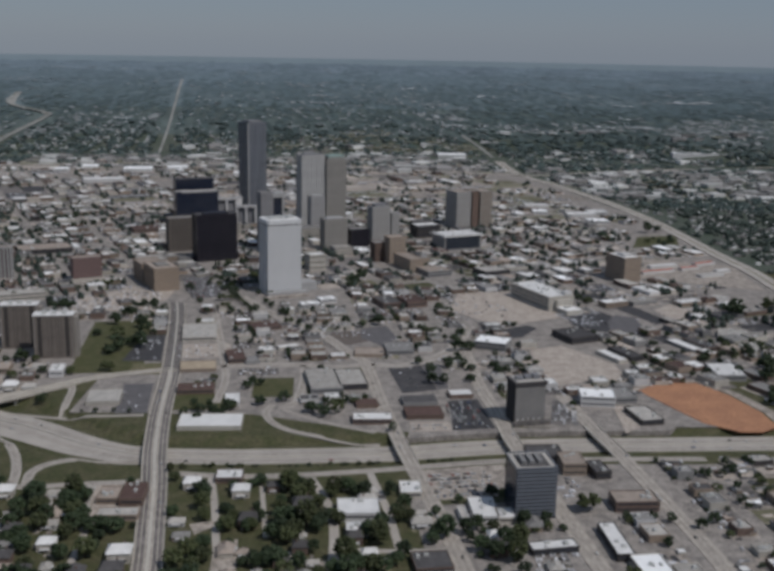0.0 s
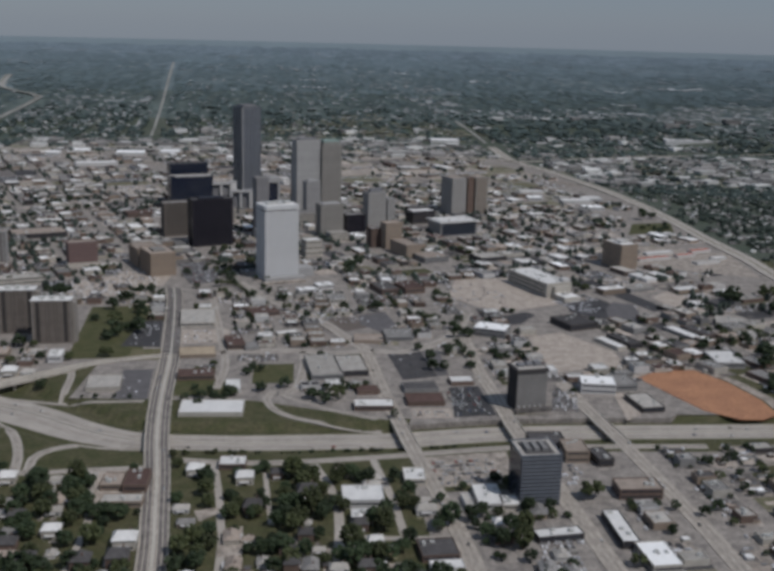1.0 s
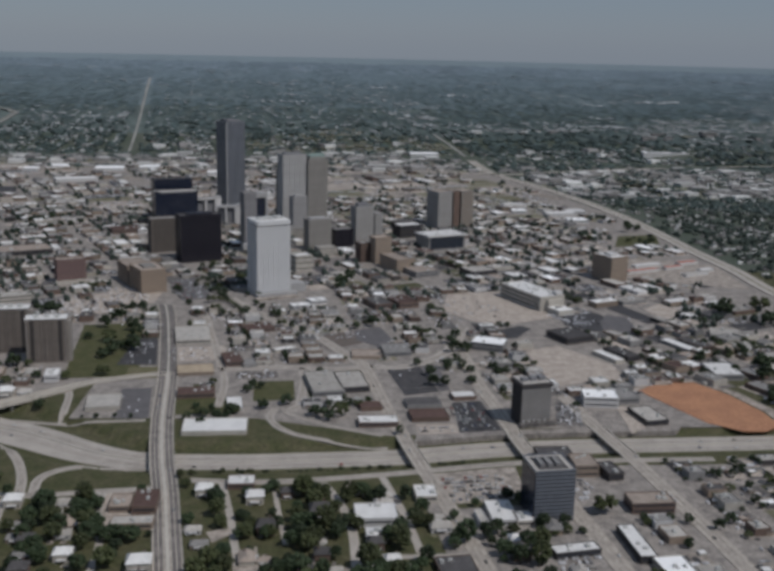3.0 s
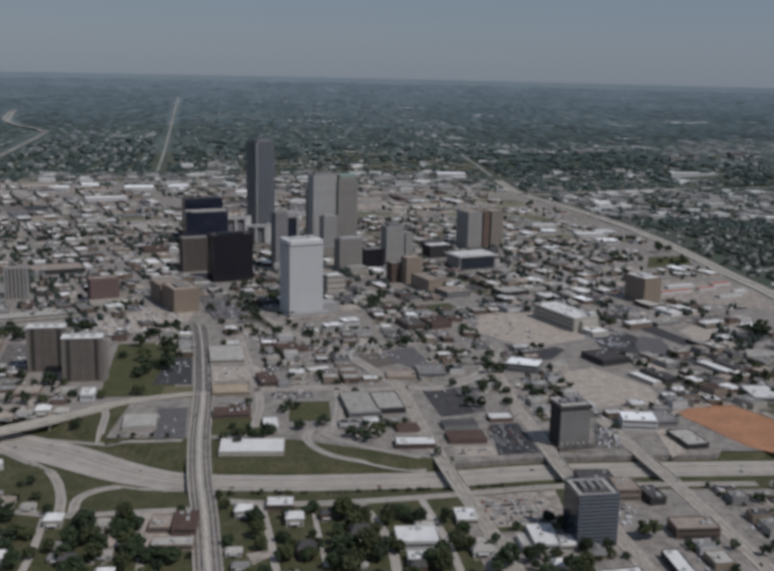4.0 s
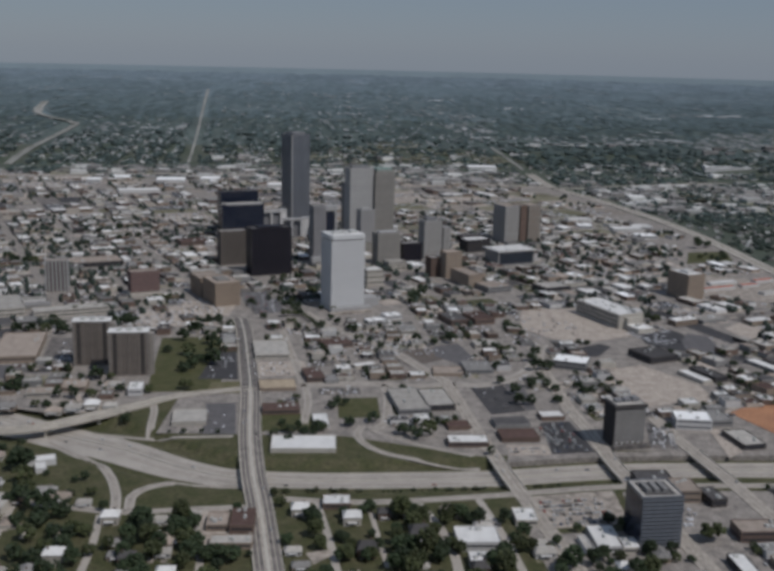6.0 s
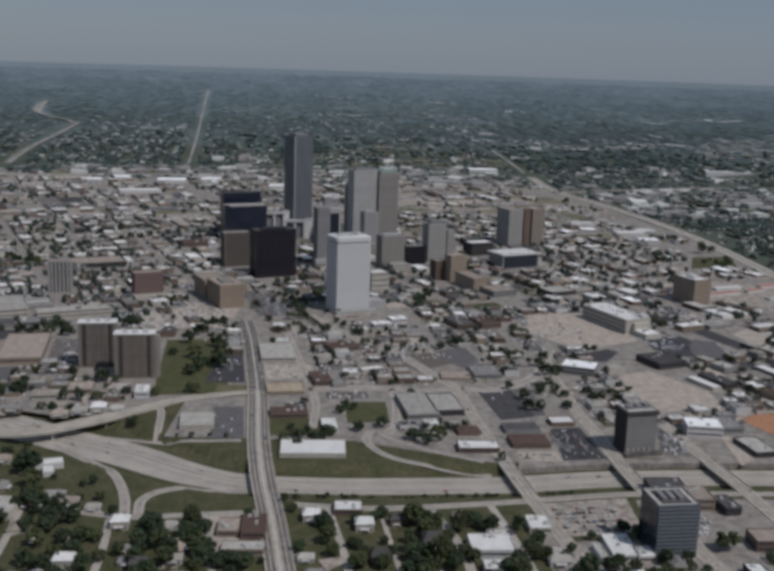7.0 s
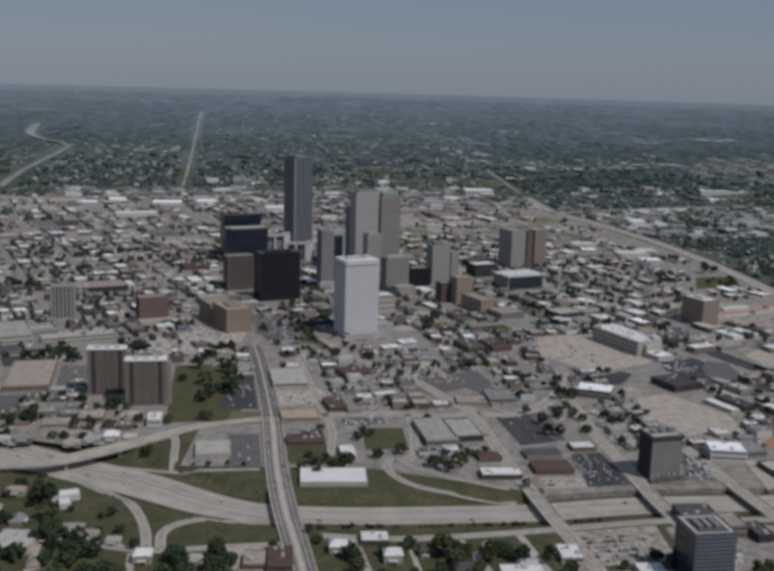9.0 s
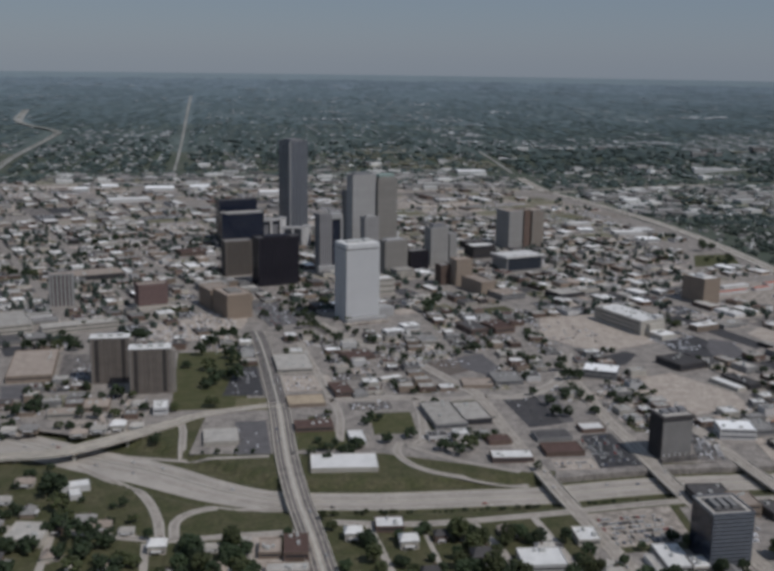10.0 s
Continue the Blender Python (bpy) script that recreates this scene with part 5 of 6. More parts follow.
while y > -345:
    x = -290.0
    while x < 345:
        px, py = x + home.uniform(-3, 3) - (y + 100) * 0.12, y + home.uniform(-3, 3)
        p = home.random()
        if p < (0.12 if -125 < px < 330 and py > -290 else 0.15 if px < -125 and py > -200 else 0.6 if px < 240 else 0.45) and not blocked(px, py, 6.0):
            k = home.choice((0, 1, 2, 3, 4, 2, 3))
            copy_thing(HOUSES[k], Matrix.Translation((px, py, 0)) @ Matrix.Rotation(home.choice((0, 0.5, 1, 1.5)) * math.pi + 0.06, 4, "Z") @ Matrix.Scale(home.uniform(1.05, 1.4), 4))
            SPOTS.append((px, py))
            for _ in range(2):
                a, b, w, d = home.uniform(-11, 9), home.uniform(-13, 6), home.uniform(3, 8), home.uniform(5, 13)
                put_box(("lot", home.choice(("pale", "tan", "worn", "pale"))), Matrix.Translation((px, py, 0)), a, b, -0.3, a + w, b + d, 0.05 + 0.004 * len(SPOTS) % 0.09)
            if home.random() < 0.6:
                a, b, w = home.uniform(8, 10), home.uniform(-8, 6), home.uniform(3.5, 6)
                tint = home.choice(("white", "pale", "tan"))
                put_box(("wall", tint), Matrix.Translation((px, py, 0)), a, b, -0.2, a + w, b + w, 2.6)
                put_box(("roof", home.choice(("white", "pale", "grey", "dark"))), Matrix.Translation((px, py, 0)), a - 0.3, b - 0.3, 2.6, a + w + 0.3, b + w + 0.3, 2.9)
            RESERVED.append((px, py, 6.5))
        x += 19.0
    y -= 24.0
for px, py, k, a in ((-207, -118, 3, 0), (-240, -84, 2, 1), (-262, -110, 2, 0), (-270, -60, 0, 0), (-285, -90, 1, 1), (-172, -112, 4, 0), (-262, -20, 4, 0)):
    copy_thing(HOUSES[k], Matrix.Translation((px, py, 0)) @ Matrix.Rotation(a * math.pi / 2 + 0.1, 4, "Z") @ Matrix.Scale(1.25, 4))
    RESERVED.append((px, py, 8))
low_building("church_hall", "pale church hall with a bright cream roof", -224, -40, 26, 14, 6, 20, "white", "white", units=0)
low_building("church_hall", "cream wing of the church hall", -212, -54, 10, 16, 5, 20, "white", "white", units=0)
for _ in range(1500):
    px, py = home.uniform(-300, 345), home.uniform(-360, -112)
    s = home.uniform(0.9, 1.75) if px < 250 else home.uniform(0.6, 1.1)
    if px < 0 and py > -140 or px < -120 and home.random() < 0.45:
        continue
    if home.random() < (0.14 if -125 < px < 330 and py > -295 else 0.62) and not blocked(px, py, 1.6 * s):
        plant(px, py, s)
        RESERVED.append((px, py, 3.0 * s))
# trees along the freeway's south edge and in the loops, then named groups of them
for _ in range(70):
    px = home.uniform(20, 330)
    py = -76 + 0.1 * (px - 100) + home.uniform(-4, 3)
    if all(near_line(px, py, pts) > half + 1 for pts, half in LINES if len(pts) < 12 and half < 20):
        plant(px, py, home.uniform(0.25, 0.5), trench(px, py))
GROVES = ((470, -220, 40, 8), (520, -120, 40, 10), (300, -320, 40, 14), (10, 68, 30, 9), (44, 74, 12, 7), (30, 545, 60, 9), 
          (-170, 90, 20, 4), (-265, -100, 25, 8), (-285, -40, 22, 6),
          (-330, 140, 30, 8), (-250, 140, 22, 4), (60, 150, 12, 3), (768, 1125, 42, 12), (560, 250, 60, 9), (660, 330, 80, 16), (700, 200, 70, 16), (-250, 0, 16, 4), (-20, 690, 60, 14), (-60, 820, 40, 8))
for gx, gy, gr, n in GROVES:
    for _ in range(n):
        a, r = home.uniform(0, 6.28), gr * math.sqrt(home.random())
        px, py = gx + r * math.cos(a), gy + r * math.sin(a)
        if all(near_line(px, py, pts) > half - 1 for pts, half in LINES if half < 20):
            plant(px, py, home.uniform(0.7, 1.25), trench(px, py))
for x, y, s in TREE_SPOTS:
    plant(x, y, s)


# rows and single large trees
for (x0, y0), (x1, y1), n, s in (((-274, 622), (-217, 670), 9, 1.0), ((-274, 498), (-244, 504), 5, 1.1), ((-156, 519), (-127, 524), 5, 1.0), ((-62, 62), (-110, 60), 4, 0.5), ((-51, 660), (22, 491), 14, 0.9)):
    for k in range(n):
        f = k / (n - 1)
        plant(x0 + (x1 - x0) * f + home.uniform(-2, 2), y0 + (y1 - y0) * f + home.uniform(-2, 2), s * home.uniform(0.8, 1.2))
for row in (
    ((-153, 453, 1.7), (-161, 416, 1.6), (-140, 347, 1.8), (-121, 400, 1.9), (-111, 370, 1.8), (-127, 291, 2.1), (-134, 275, 1.6), (-101, 306, 1.9), (-115, 316, 1.5), (-119, 205, 1.5), (-139, 500, 1.6), (-126, 511, 1.4), (-106, 479, 1.4), (-152, 473, 1.4), (-170, 358, 1.3), (12, 177, 1.0), (75, 92, 1.7), (99, 106, 1.7), (-93, 623, 1.5), (-66, 548, 1.3), (-35, 563, 1.6), (-22, 507, 1.7), (-45, 480, 1.3), (-11, 481, 1.5), (23, 508, 1.4), (34, 550, 1.3), (68, 482, 1.8), (77, 431, 1.5)),
    ((93, 419, 1.3), (108, 396, 1.5), (129, 420, 1.2), (157, 433, 1.5), (179, 421, 1.5), (204, 433, 1.8), (222, 472, 1.4), (243, 429, 1.1), (248, 410, 1.2), (262, 398, 1.6), (273, 387, 1.6), (291, 527, 1.3), (300, 508, 1.4), (308, 481, 1.3), (254, 310, 1.3), (305, 353, 1.8), (305, 310, 1.9), (315, 387, 1.5), (289, 241, 1.6), (265, 213, 1.5), (266, 174, 1.6), (279, 174, 1.4), (252, 250, 1.2), (134, 221, 1.1), (132, 70, 1.9), (145, 57, 1.8), (159, 71, 2.0), (168, 99, 1.2), (188, 114, 0.8), (218, 17, 1.1), (198, 43, 0.7)),
    ((-393, 436, 1.8), (-373, 437, 1.8), (-355, 442, 1.8), (-349, 470, 2.0), (-331, 437, 2.1), (-368, 515, 1.3), (-358, 543, 1.4), (-346, 551, 1.4), (-337, 557, 1.4), (-319, 572, 1.2), (-305, 572, 1.5), (-252, 490, 2.0), (-334, 236, 1.5), (-314, 183, 2.2), (-328, 170, 1.5), (-315, 214, 1.5), (-274, 264, 1.2), (-257, 167, 1.4), (-239, 164, 1.7), (-219, 167, 1.4), (-232, 237, 2.3), (-215, 237, 1.1), (-193, 193, 1.3), (-160, 190, 1.3), (-271, 132, 1.1), (-260, 132, 0.9)),
    ((-230, -47, 2.2), (-237, -31, 1.9), (-205, -119, 2.2), (-189, -133, 2.0), (-213, -123, 1.6), (-176, -128, 1.8), (-165, -105, 1.1), (-163, -67, 1.0), (-148, -100, 1.1), (-129, -133, 1.1), (-201, -58, 0.8), (-90, -156, 1.9), (-82, -181, 1.8), (-61, -169, 1.7), (-52, -181, 1.6), (-193, -164, 1.5), (-131, -181, 1.2), (-220, -151, 1.3), (-234, -155, 1.3)),
    ((-227, -38, 2.1), (-216, -74, 2.0), (-202, -107, 1.9), (-177, -167, 2.0), (-175, -191, 1.8), (-155, -190, 1.5), (-154, -212, 1.7), (-128, -232, 1.7), (-134, -180, 1.3), (-87, -168, 2.0), (-77, -191, 1.9), (-95, -149, 1.4), (-53, -180, 2.0), (-45, -202, 1.9), (-62, -157, 1.1), (-120, -215, 1.3), (-107, -205, 1.1), (-171, -72, 0.9), (-91, -222, 1.5)),
    ((-95, -191, 1.8), (-92, -214, 1.5), (-69, -218, 1.7), (-70, -256, 1.9), (-85, -244, 1.5), (-59, -152, 1.8), (-46, -161, 1.6), (-38, -204, 1.9), (-41, -222, 1.7), (-17, -217, 1.7), (-7, -221, 1.7), (-17, -251, 1.4), (-17, -234, 1.2), (-38, -267, 1.8), (-25, -300, 1.6), (-58, -286, 1.4), (-15, -130, 1.0), (-4, -212, 0.8), (5, -212, 0.7)),
    ((54, -149, 1.6), (55, -174, 1.7), (60, -197, 1.3), (13, -96, 0.8), (33, -189, 1.3), (79, -183, 1.2), (78, -215, 1.7), (85, -202, 1.3), (99, -122, 1.6), (93, -127, 1.1), (126, -137, 2.2), (135, -157, 1.8), (101, -173, 0.9), (98, -215, 1.5), (107, -197, 1.1), (123, -201, 1.9), (119, -228, 1.8), (131, -236, 1.8), (133, -201, 1.7), (145, -205, 2.1), (155, -214, 1.9), (159, -196, 1.5), (165, -191, 1.3), (171, -200, 1.3)),
    ((165, -142, 1.6), (175, -136, 1.6), (184, -141, 1.3), (67, -245, 1.6), (57, -262, 1.8), (70, -269, 1.6), (49, -277, 1.8), (65, -288, 1.5), (101, -273, 1.2), (108, -261, 0.9), (127, -272, 2.0), (134, -291, 1.7), (144, -276, 1.6), (117, -253, 1.0), (179, -268, 2.2), (188, -283, 1.7), (170, -283, 1.5), (197, -222, 2.1), (189, -231, 1.2), (198, -275, 1.6), (218, -271, 1.3)),
    ((214, -140, 1.3), (226, -170, 1.7), (220, -194, 1.7), (230, -194, 1.1), (252, -180, 1.1), (245, -189, 0.9), (258, -221, 2.3), (250, -225, 1.4), (273, -155, 1.0), (275, -216, 1.5), (285, -206, 1.4), (277, -229, 1.0), (285, -246, 1.8), (295, -258, 1.8), (304, -237, 1.8), (316, -233, 1.7), (310, -262, 1.8), (303, -138, 1.4), (313, -149, 1.3), (324, -197, 1.4), (329, -193, 0.9), (382, -167, 2.2), (343, -206, 0.9), (355, -206, 0.9), (394, -285, 1.4), (220, -305, 1.5)),
    ((729, 509, 3.1), (728, 539, 2.4), (794, 543, 3.2), (781, 470, 2.7), (683, 249, 2.7), (667, 199, 2.2), (650, 118, 2.5), (655, 140, 1.8), (660, 92, 2.4), (676, 450, 1.7), (548, 263, 1.2), (565, 343, 1.1), (563, 308, 1.1), (576, 297, 1.1), (477, 90, 0.9), (418, 105, 0.9), (512, 587, 1.7), (526, 581, 1.4), (294, 541, 1.2), (307, 512, 1.3)),
    ((-493, 1262, 1.6), (-473, 1265, 1.8), (-458, 1288, 1.8), (-442, 1311, 1.6), (-429, 1168, 1.5), (-414, 1189, 1.7), (-400, 1216, 1.7), (-385, 1243, 1.5), (-575, 932, 2.1), (-558, 920, 2.3), (-534, 915, 2.3), (-521, 917, 1.9), (-534, 1082, 1.7), (-520, 1084, 1.6), (-493, 1089, 1.4), (-477, 1103, 1.4), (161, 690, 2.8), (174, 709, 2.5), (156, 662, 2.1), (195, 653, 1.3), (208, 679, 1.3)),
    ((318, 316, 1.9), (302, 260, 1.6), (307, 241, 1.5), (315, 226, 1.3), (345, 240, 1.3), (348, 219, 1.4), (358, 219, 1.2), (311, 184, 1.4), (370, 257, 0.9), (374, 245, 0.9), (378, 234, 0.9), (381, 221, 0.8)),
    ((-66, 714, 1.2), (-55, 697, 1.1), (-43, 678, 1.1), (-33, 658, 1.1), (-20, 617, 1.2), (662, 1153, 1.7), (670, 1128, 1.5), (621, 1069, 1.4), (636, 1071, 1.4), (774, 1227, 2.7), (800, 1243, 2.2), (561, 1085, 1.4), (573, 1052, 1.4), (288, 839, 1.2), (307, 822, 1.2), (358, 849, 1.6), (368, 830, 1.4), (404, 919, 1.3), (256, 989, 1.3), (268, 967, 1.3)),
):
    for x, y, size in row:
        plant(x, y, size * (1.04 if -175 < x < -95 and 190 < y < 480 else 0.88))


# ---- cars ----
M_CARGLASS = mat("car_glass", (0.04, 0.045, 0.05), rough=0.45, var=0.1, size=2, grain=0.5, spec=0.4)
M_TYRE = mat("tyre_rubber", (0.02, 0.02, 0.02), var=0.2, size=0.3, grain=0.05)
CARS = []


def car_kind(material, label):
    root = tagged(empty("car", -2400, -2600 - 12 * len(CARS)), label, "car", "parked and driving cars")
    bm = box(-2.2, -0.9, 0.35, 2.2, 0.9, 0.95)
    bmesh.ops.bevel(bm, geom=list(bm.edges), offset=0.14, segments=1, affect="EDGES")
    part("body", bm, material, root)
    bm = bmesh.new()
    v = add_box(bm, -1.5, -0.8, 0.95, 1.0, 0.8, 1.45)
    for p in v[4:]:
        p.co.x *= 0.7
        p.co.y *= 0.85
    cabin = part("cabin", bm, M_CARGLASS, root, "dark glass cabin")
    part("roof_panel", box(-1.02, -0.66, 1.45, 0.68, 0.66, 1.5), material, cabin)
    wheel = bmesh.new()
    bmesh.ops.create_cone(wheel, segments=10, radius1=0.34, radius2=0.34, depth=0.24, cap_ends=True, matrix=Matrix.Rotation(radians(90), 4, "X"))
    me = mesh_of(wheel, M_TYRE, "wheel")
    for a in (-1.4, 1.4):
        for b in (-0.82, 0.82):
            part("wheel", me, None, root).location = (a, b, 0.34)
    CARS.append(root)


for rgb, label in (((0.62, 0.62, 0.61), "white parked car"), ((0.45, 0.46, 0.47), "silver grey car on the pavement"), ((0.03, 0.03, 0.035), "black car on the pavement"), ((0.30, 0.04, 0.03), "dark red car on the pavement"), ((0.05, 0.08, 0.16), "dark blue car on the pavement")):
    car_kind(mat("car_paint", rgb, rough=0.55, var=0.06, size=2, grain=0.3, spec=0.25), label if len(label.split()) > 3 else "white car with dark windows")


NEAR_CARS = [0]


def park(x, y, ang, z=0.22):
    if NEAR_CARS[0] >= 290:
        FAR_CARS.append((x, y, ang))
        return
    NEAR_CARS[0] += 1
    copy_thing(CARS[home.choice((0, 0, 0, 1, 1, 1, 2, 2, 4, 3) if home.random() < 0.6 else (0, 1, 2))], Matrix.Translation((x, y, z)) @ Matrix.Rotation(ang, 4, "Z"))


def rows_of_cars(x, y, ang, cols, rows, share, dx=3.0, dy=9.0):
    c, s = math.cos(ang), math.sin(ang)
    for i in range(cols):
        for j in range(rows):
            if home.random() < share:
                a, b = i * dx, j * dy
                park(x + a * c - b * s, y + a * s + b * c, ang + math.pi / 2)


for off, n in ((-12.8, 11), (-9, 9), (6, 10), (9.8, 8)):
    for _ in range(n):
        i = home.randrange(20, len(FREEWAY_LINE) - 20)
        p, s = FREEWAY_LINE[i], sideways(FREEWAY_LINE[i - 1:i + 2])[1]
        park(p.x + s.x * off, p.y + s.y * off, math.atan2(-s.x, s.y), p.z + 0.17)
for name, (pts, half) in AVENUES.items():
    line = flat_line(pts, 0)
    for _ in range(9 if name == "bridge_avenue" else 6):
        i = home.randrange(2, len(line) - 2)
        s = sideways(line[i - 1:i + 2])[1]
        off = home.choice((-0.55, -0.3, 0.3, 0.55)) * half
        park(line[i].x + s.x * off, line[i].y + s.y * off, math.atan2(-s.x, s.y), 0.9 if name == "bridge_avenue" else 0.64)
rows_of_cars(256, -143, 0.18, 20, 6, 0.75)
rows_of_cars(284, 30, 0.12, 12, 9, 0.6, dy=9.5)
rows_of_cars(240, 24, 0.1, 12, 2, 0.5)
rows_of_cars(-82, 582, 0.37, 14, 13, 0.55, dy=10.5)
rows_of_cars(231, 150, 0.12, 9, 9, 0.08, dy=10.2)
rows_of_cars(-80, 66, 0.12, 9, 6, 0.12, dy=12)
rows_of_cars(387, 50, -0.17, 9, 8, 0.7)
rows_of_cars(-180, 556, 0.36, 20, 9, 0.4, dy=11)
rows_of_cars(-104, 256, 0.1, 11, 8, 0.22, dy=13)
rows_of_cars(494, 446, 0.45, 14, 7, 0.6, dy=11)
rows_of_cars(596, 478, 1.2, 3, 3, 0.4, dy=9)
rows_of_cars(326, -250, 0.05, 12, 3, 0.7)
rows_of_cars(322, -294, 0.05, 11, 5, 0.45)
rows_of_cars(366, -140, 0.3, 9, 5, 0.35)
rows_of_cars(128, 100, 0.12, 18, 3, 0.6, dy=7)
rows_of_cars(-246, 120, 0.1, 15, 4, 0.5)
rows_of_cars(-300, 292, 0.15, 8, 11, 0.3, dy=11)
rows_of_cars(-216, 488, 0.43, 19, 10, 0.35, dy=11)
rows_of_cars(-52, 268, 0.15, 18, 5, 0.25, dy=11)
rows_of_cars(-70, 400, 0.15, 18, 2, 0.4, dy=11)
rows_of_cars(128, 370, 0.15, 22, 7, 0.3, dy=12)

rows_of_cars(330, 470, 0.45, 30, 10, 0.12, dy=14)
FAR_CARS += CAR_SPOTS


# ---- joined far things ----
def joined(name, verts, faces, material, label, cat):
    me = bpy.data.meshes.new(name)
    me.from_pydata(verts, [], faces)
    me.materials.append(material)
    return tagged(new(name, me), label, cat, kind="stuff")


PHI = (1 + 5 ** 0.5) / 2
ICO_V = [Vector(p).normalized() for p in ((-1, PHI, 0), (1, PHI, 0), (-1, -PHI, 0), (1, -PHI, 0), (0, -1, PHI), (0, 1, PHI), (0, -1, -PHI), (0, 1, -PHI), (PHI, 0, -1), (PHI, 0, 1), (-PHI, 0, -1), (-PHI, 0, 1))]
ICO_F = ((0, 11, 5), (0, 5, 1), (0, 1, 7), (0, 7, 10), (0, 10, 11), (1, 5, 9), (5, 11, 4), (11, 10, 2), (10, 7, 6), (7, 1, 8), (3, 9, 4), (3, 4, 2), (3, 2, 6), (3, 6, 8), (3, 8, 9), (4, 9, 5), (2, 4, 11), (6, 2, 10), (8, 6, 7), (9, 8, 1))
far = random.Random(21)


def clump(store, x, y, size, tall):
    """A far tree or group of trees: a few uneven lobes beside one another."""
    for _ in range(3):
        a, r = far.uniform(0, math.tau), size * far.uniform(0.2, 0.85)
        blob(store, x + r * math.cos(a), y + r * math.sin(a), size * far.uniform(0.4, 0.75), tall * far.uniform(0.7, 1.1))


def blob(store, x, y, size, tall, wide=1.0):
    px, py, pz, k = settle(x, y)
    base = len(store[0])
    for v in ICO_V:
        j = far.uniform(0.7, 1.25)
        store[0].append((px + v.x * size * k * j * wide, py + v.y * size * k * j, pz + (tall * 0.5 + v.z * tall * 0.6) * k * far.uniform(0.8, 1.2)))
    store[1].extend((a + base, b + base, c + base) for a, b, c in ICO_F)


def grove(store, x, y, wide, deep, tall):
    """The canopy of a distant grove, which follows the rising land."""
    base = len(store[0])
    for i in range(9):
        t, j = i * math.tau / 9, far.uniform(0.6, 1.25)
        store[0].append(settle(x + math.cos(t) * wide * j, y + math.sin(t) * deep * j, tall)[:3])
    store[1].append(tuple(range(base, base + 9)))


def hut(store, x, y, w, d, h, rot):
    px, py, pz, k = settle(x, y)
    base = len(store[0])
    c, s = math.cos(rot), math.sin(rot)
    for z in (-2.0, h):
        for a, b in ((-w, -d), (w, -d), (w, d), (-w, d)):
            store[0].append((px + (a * c - b * s) * k / 2, py + (a * s + b * c) * k / 2, pz + z * k))
    for q in ((4, 5, 6, 7), (0, 1, 5, 4), (1, 2, 6, 5), (2, 3, 7, 6), (3, 0, 4, 7)):
        store[1].append(tuple(i + base for i in q))


woods, pale_huts, grey_huts = ([], []), ([], []), ([], [])
for x, y, s in FAR_TREES:
    clump(woods, x, y, 5.0 * s, 9 * s)


FAR_LINES = [(EAST_HIGHWAY, 24), (NORTH_ROAD, 16), (NORTH_HIGHWAY, 22), (STRAIGHT_ROAD, 22), (WEST_HIGHWAY, 30)]


def far_clear(x, y, r):
    return all(near_line(x, y, pts) > half + r for pts, half in FAR_LINES)


def density(x, y):
    return 0.48 + 0.75 * noise.noise(Vector((x / 520.0, y / 1100.0, 3.7))) + 0.4 * noise.noise(Vector((x / 150.0, y / 260.0, 9.1)))


def roof_patch(store, x, y, wide, deep, tall, rot):
    """A distant flat roof, which follows the rising land."""
    base = len(store[0])
    c, s = math.cos(rot), math.sin(rot)
    for p, q in ((-wide, -deep), (wide, -deep), (wide, deep), (-wide, deep)):
        store[0].append(settle(x + p * c - q * s, y + p * s + q * c, tall)[:3])
    store[1].append(tuple(range(base, base + 4)))


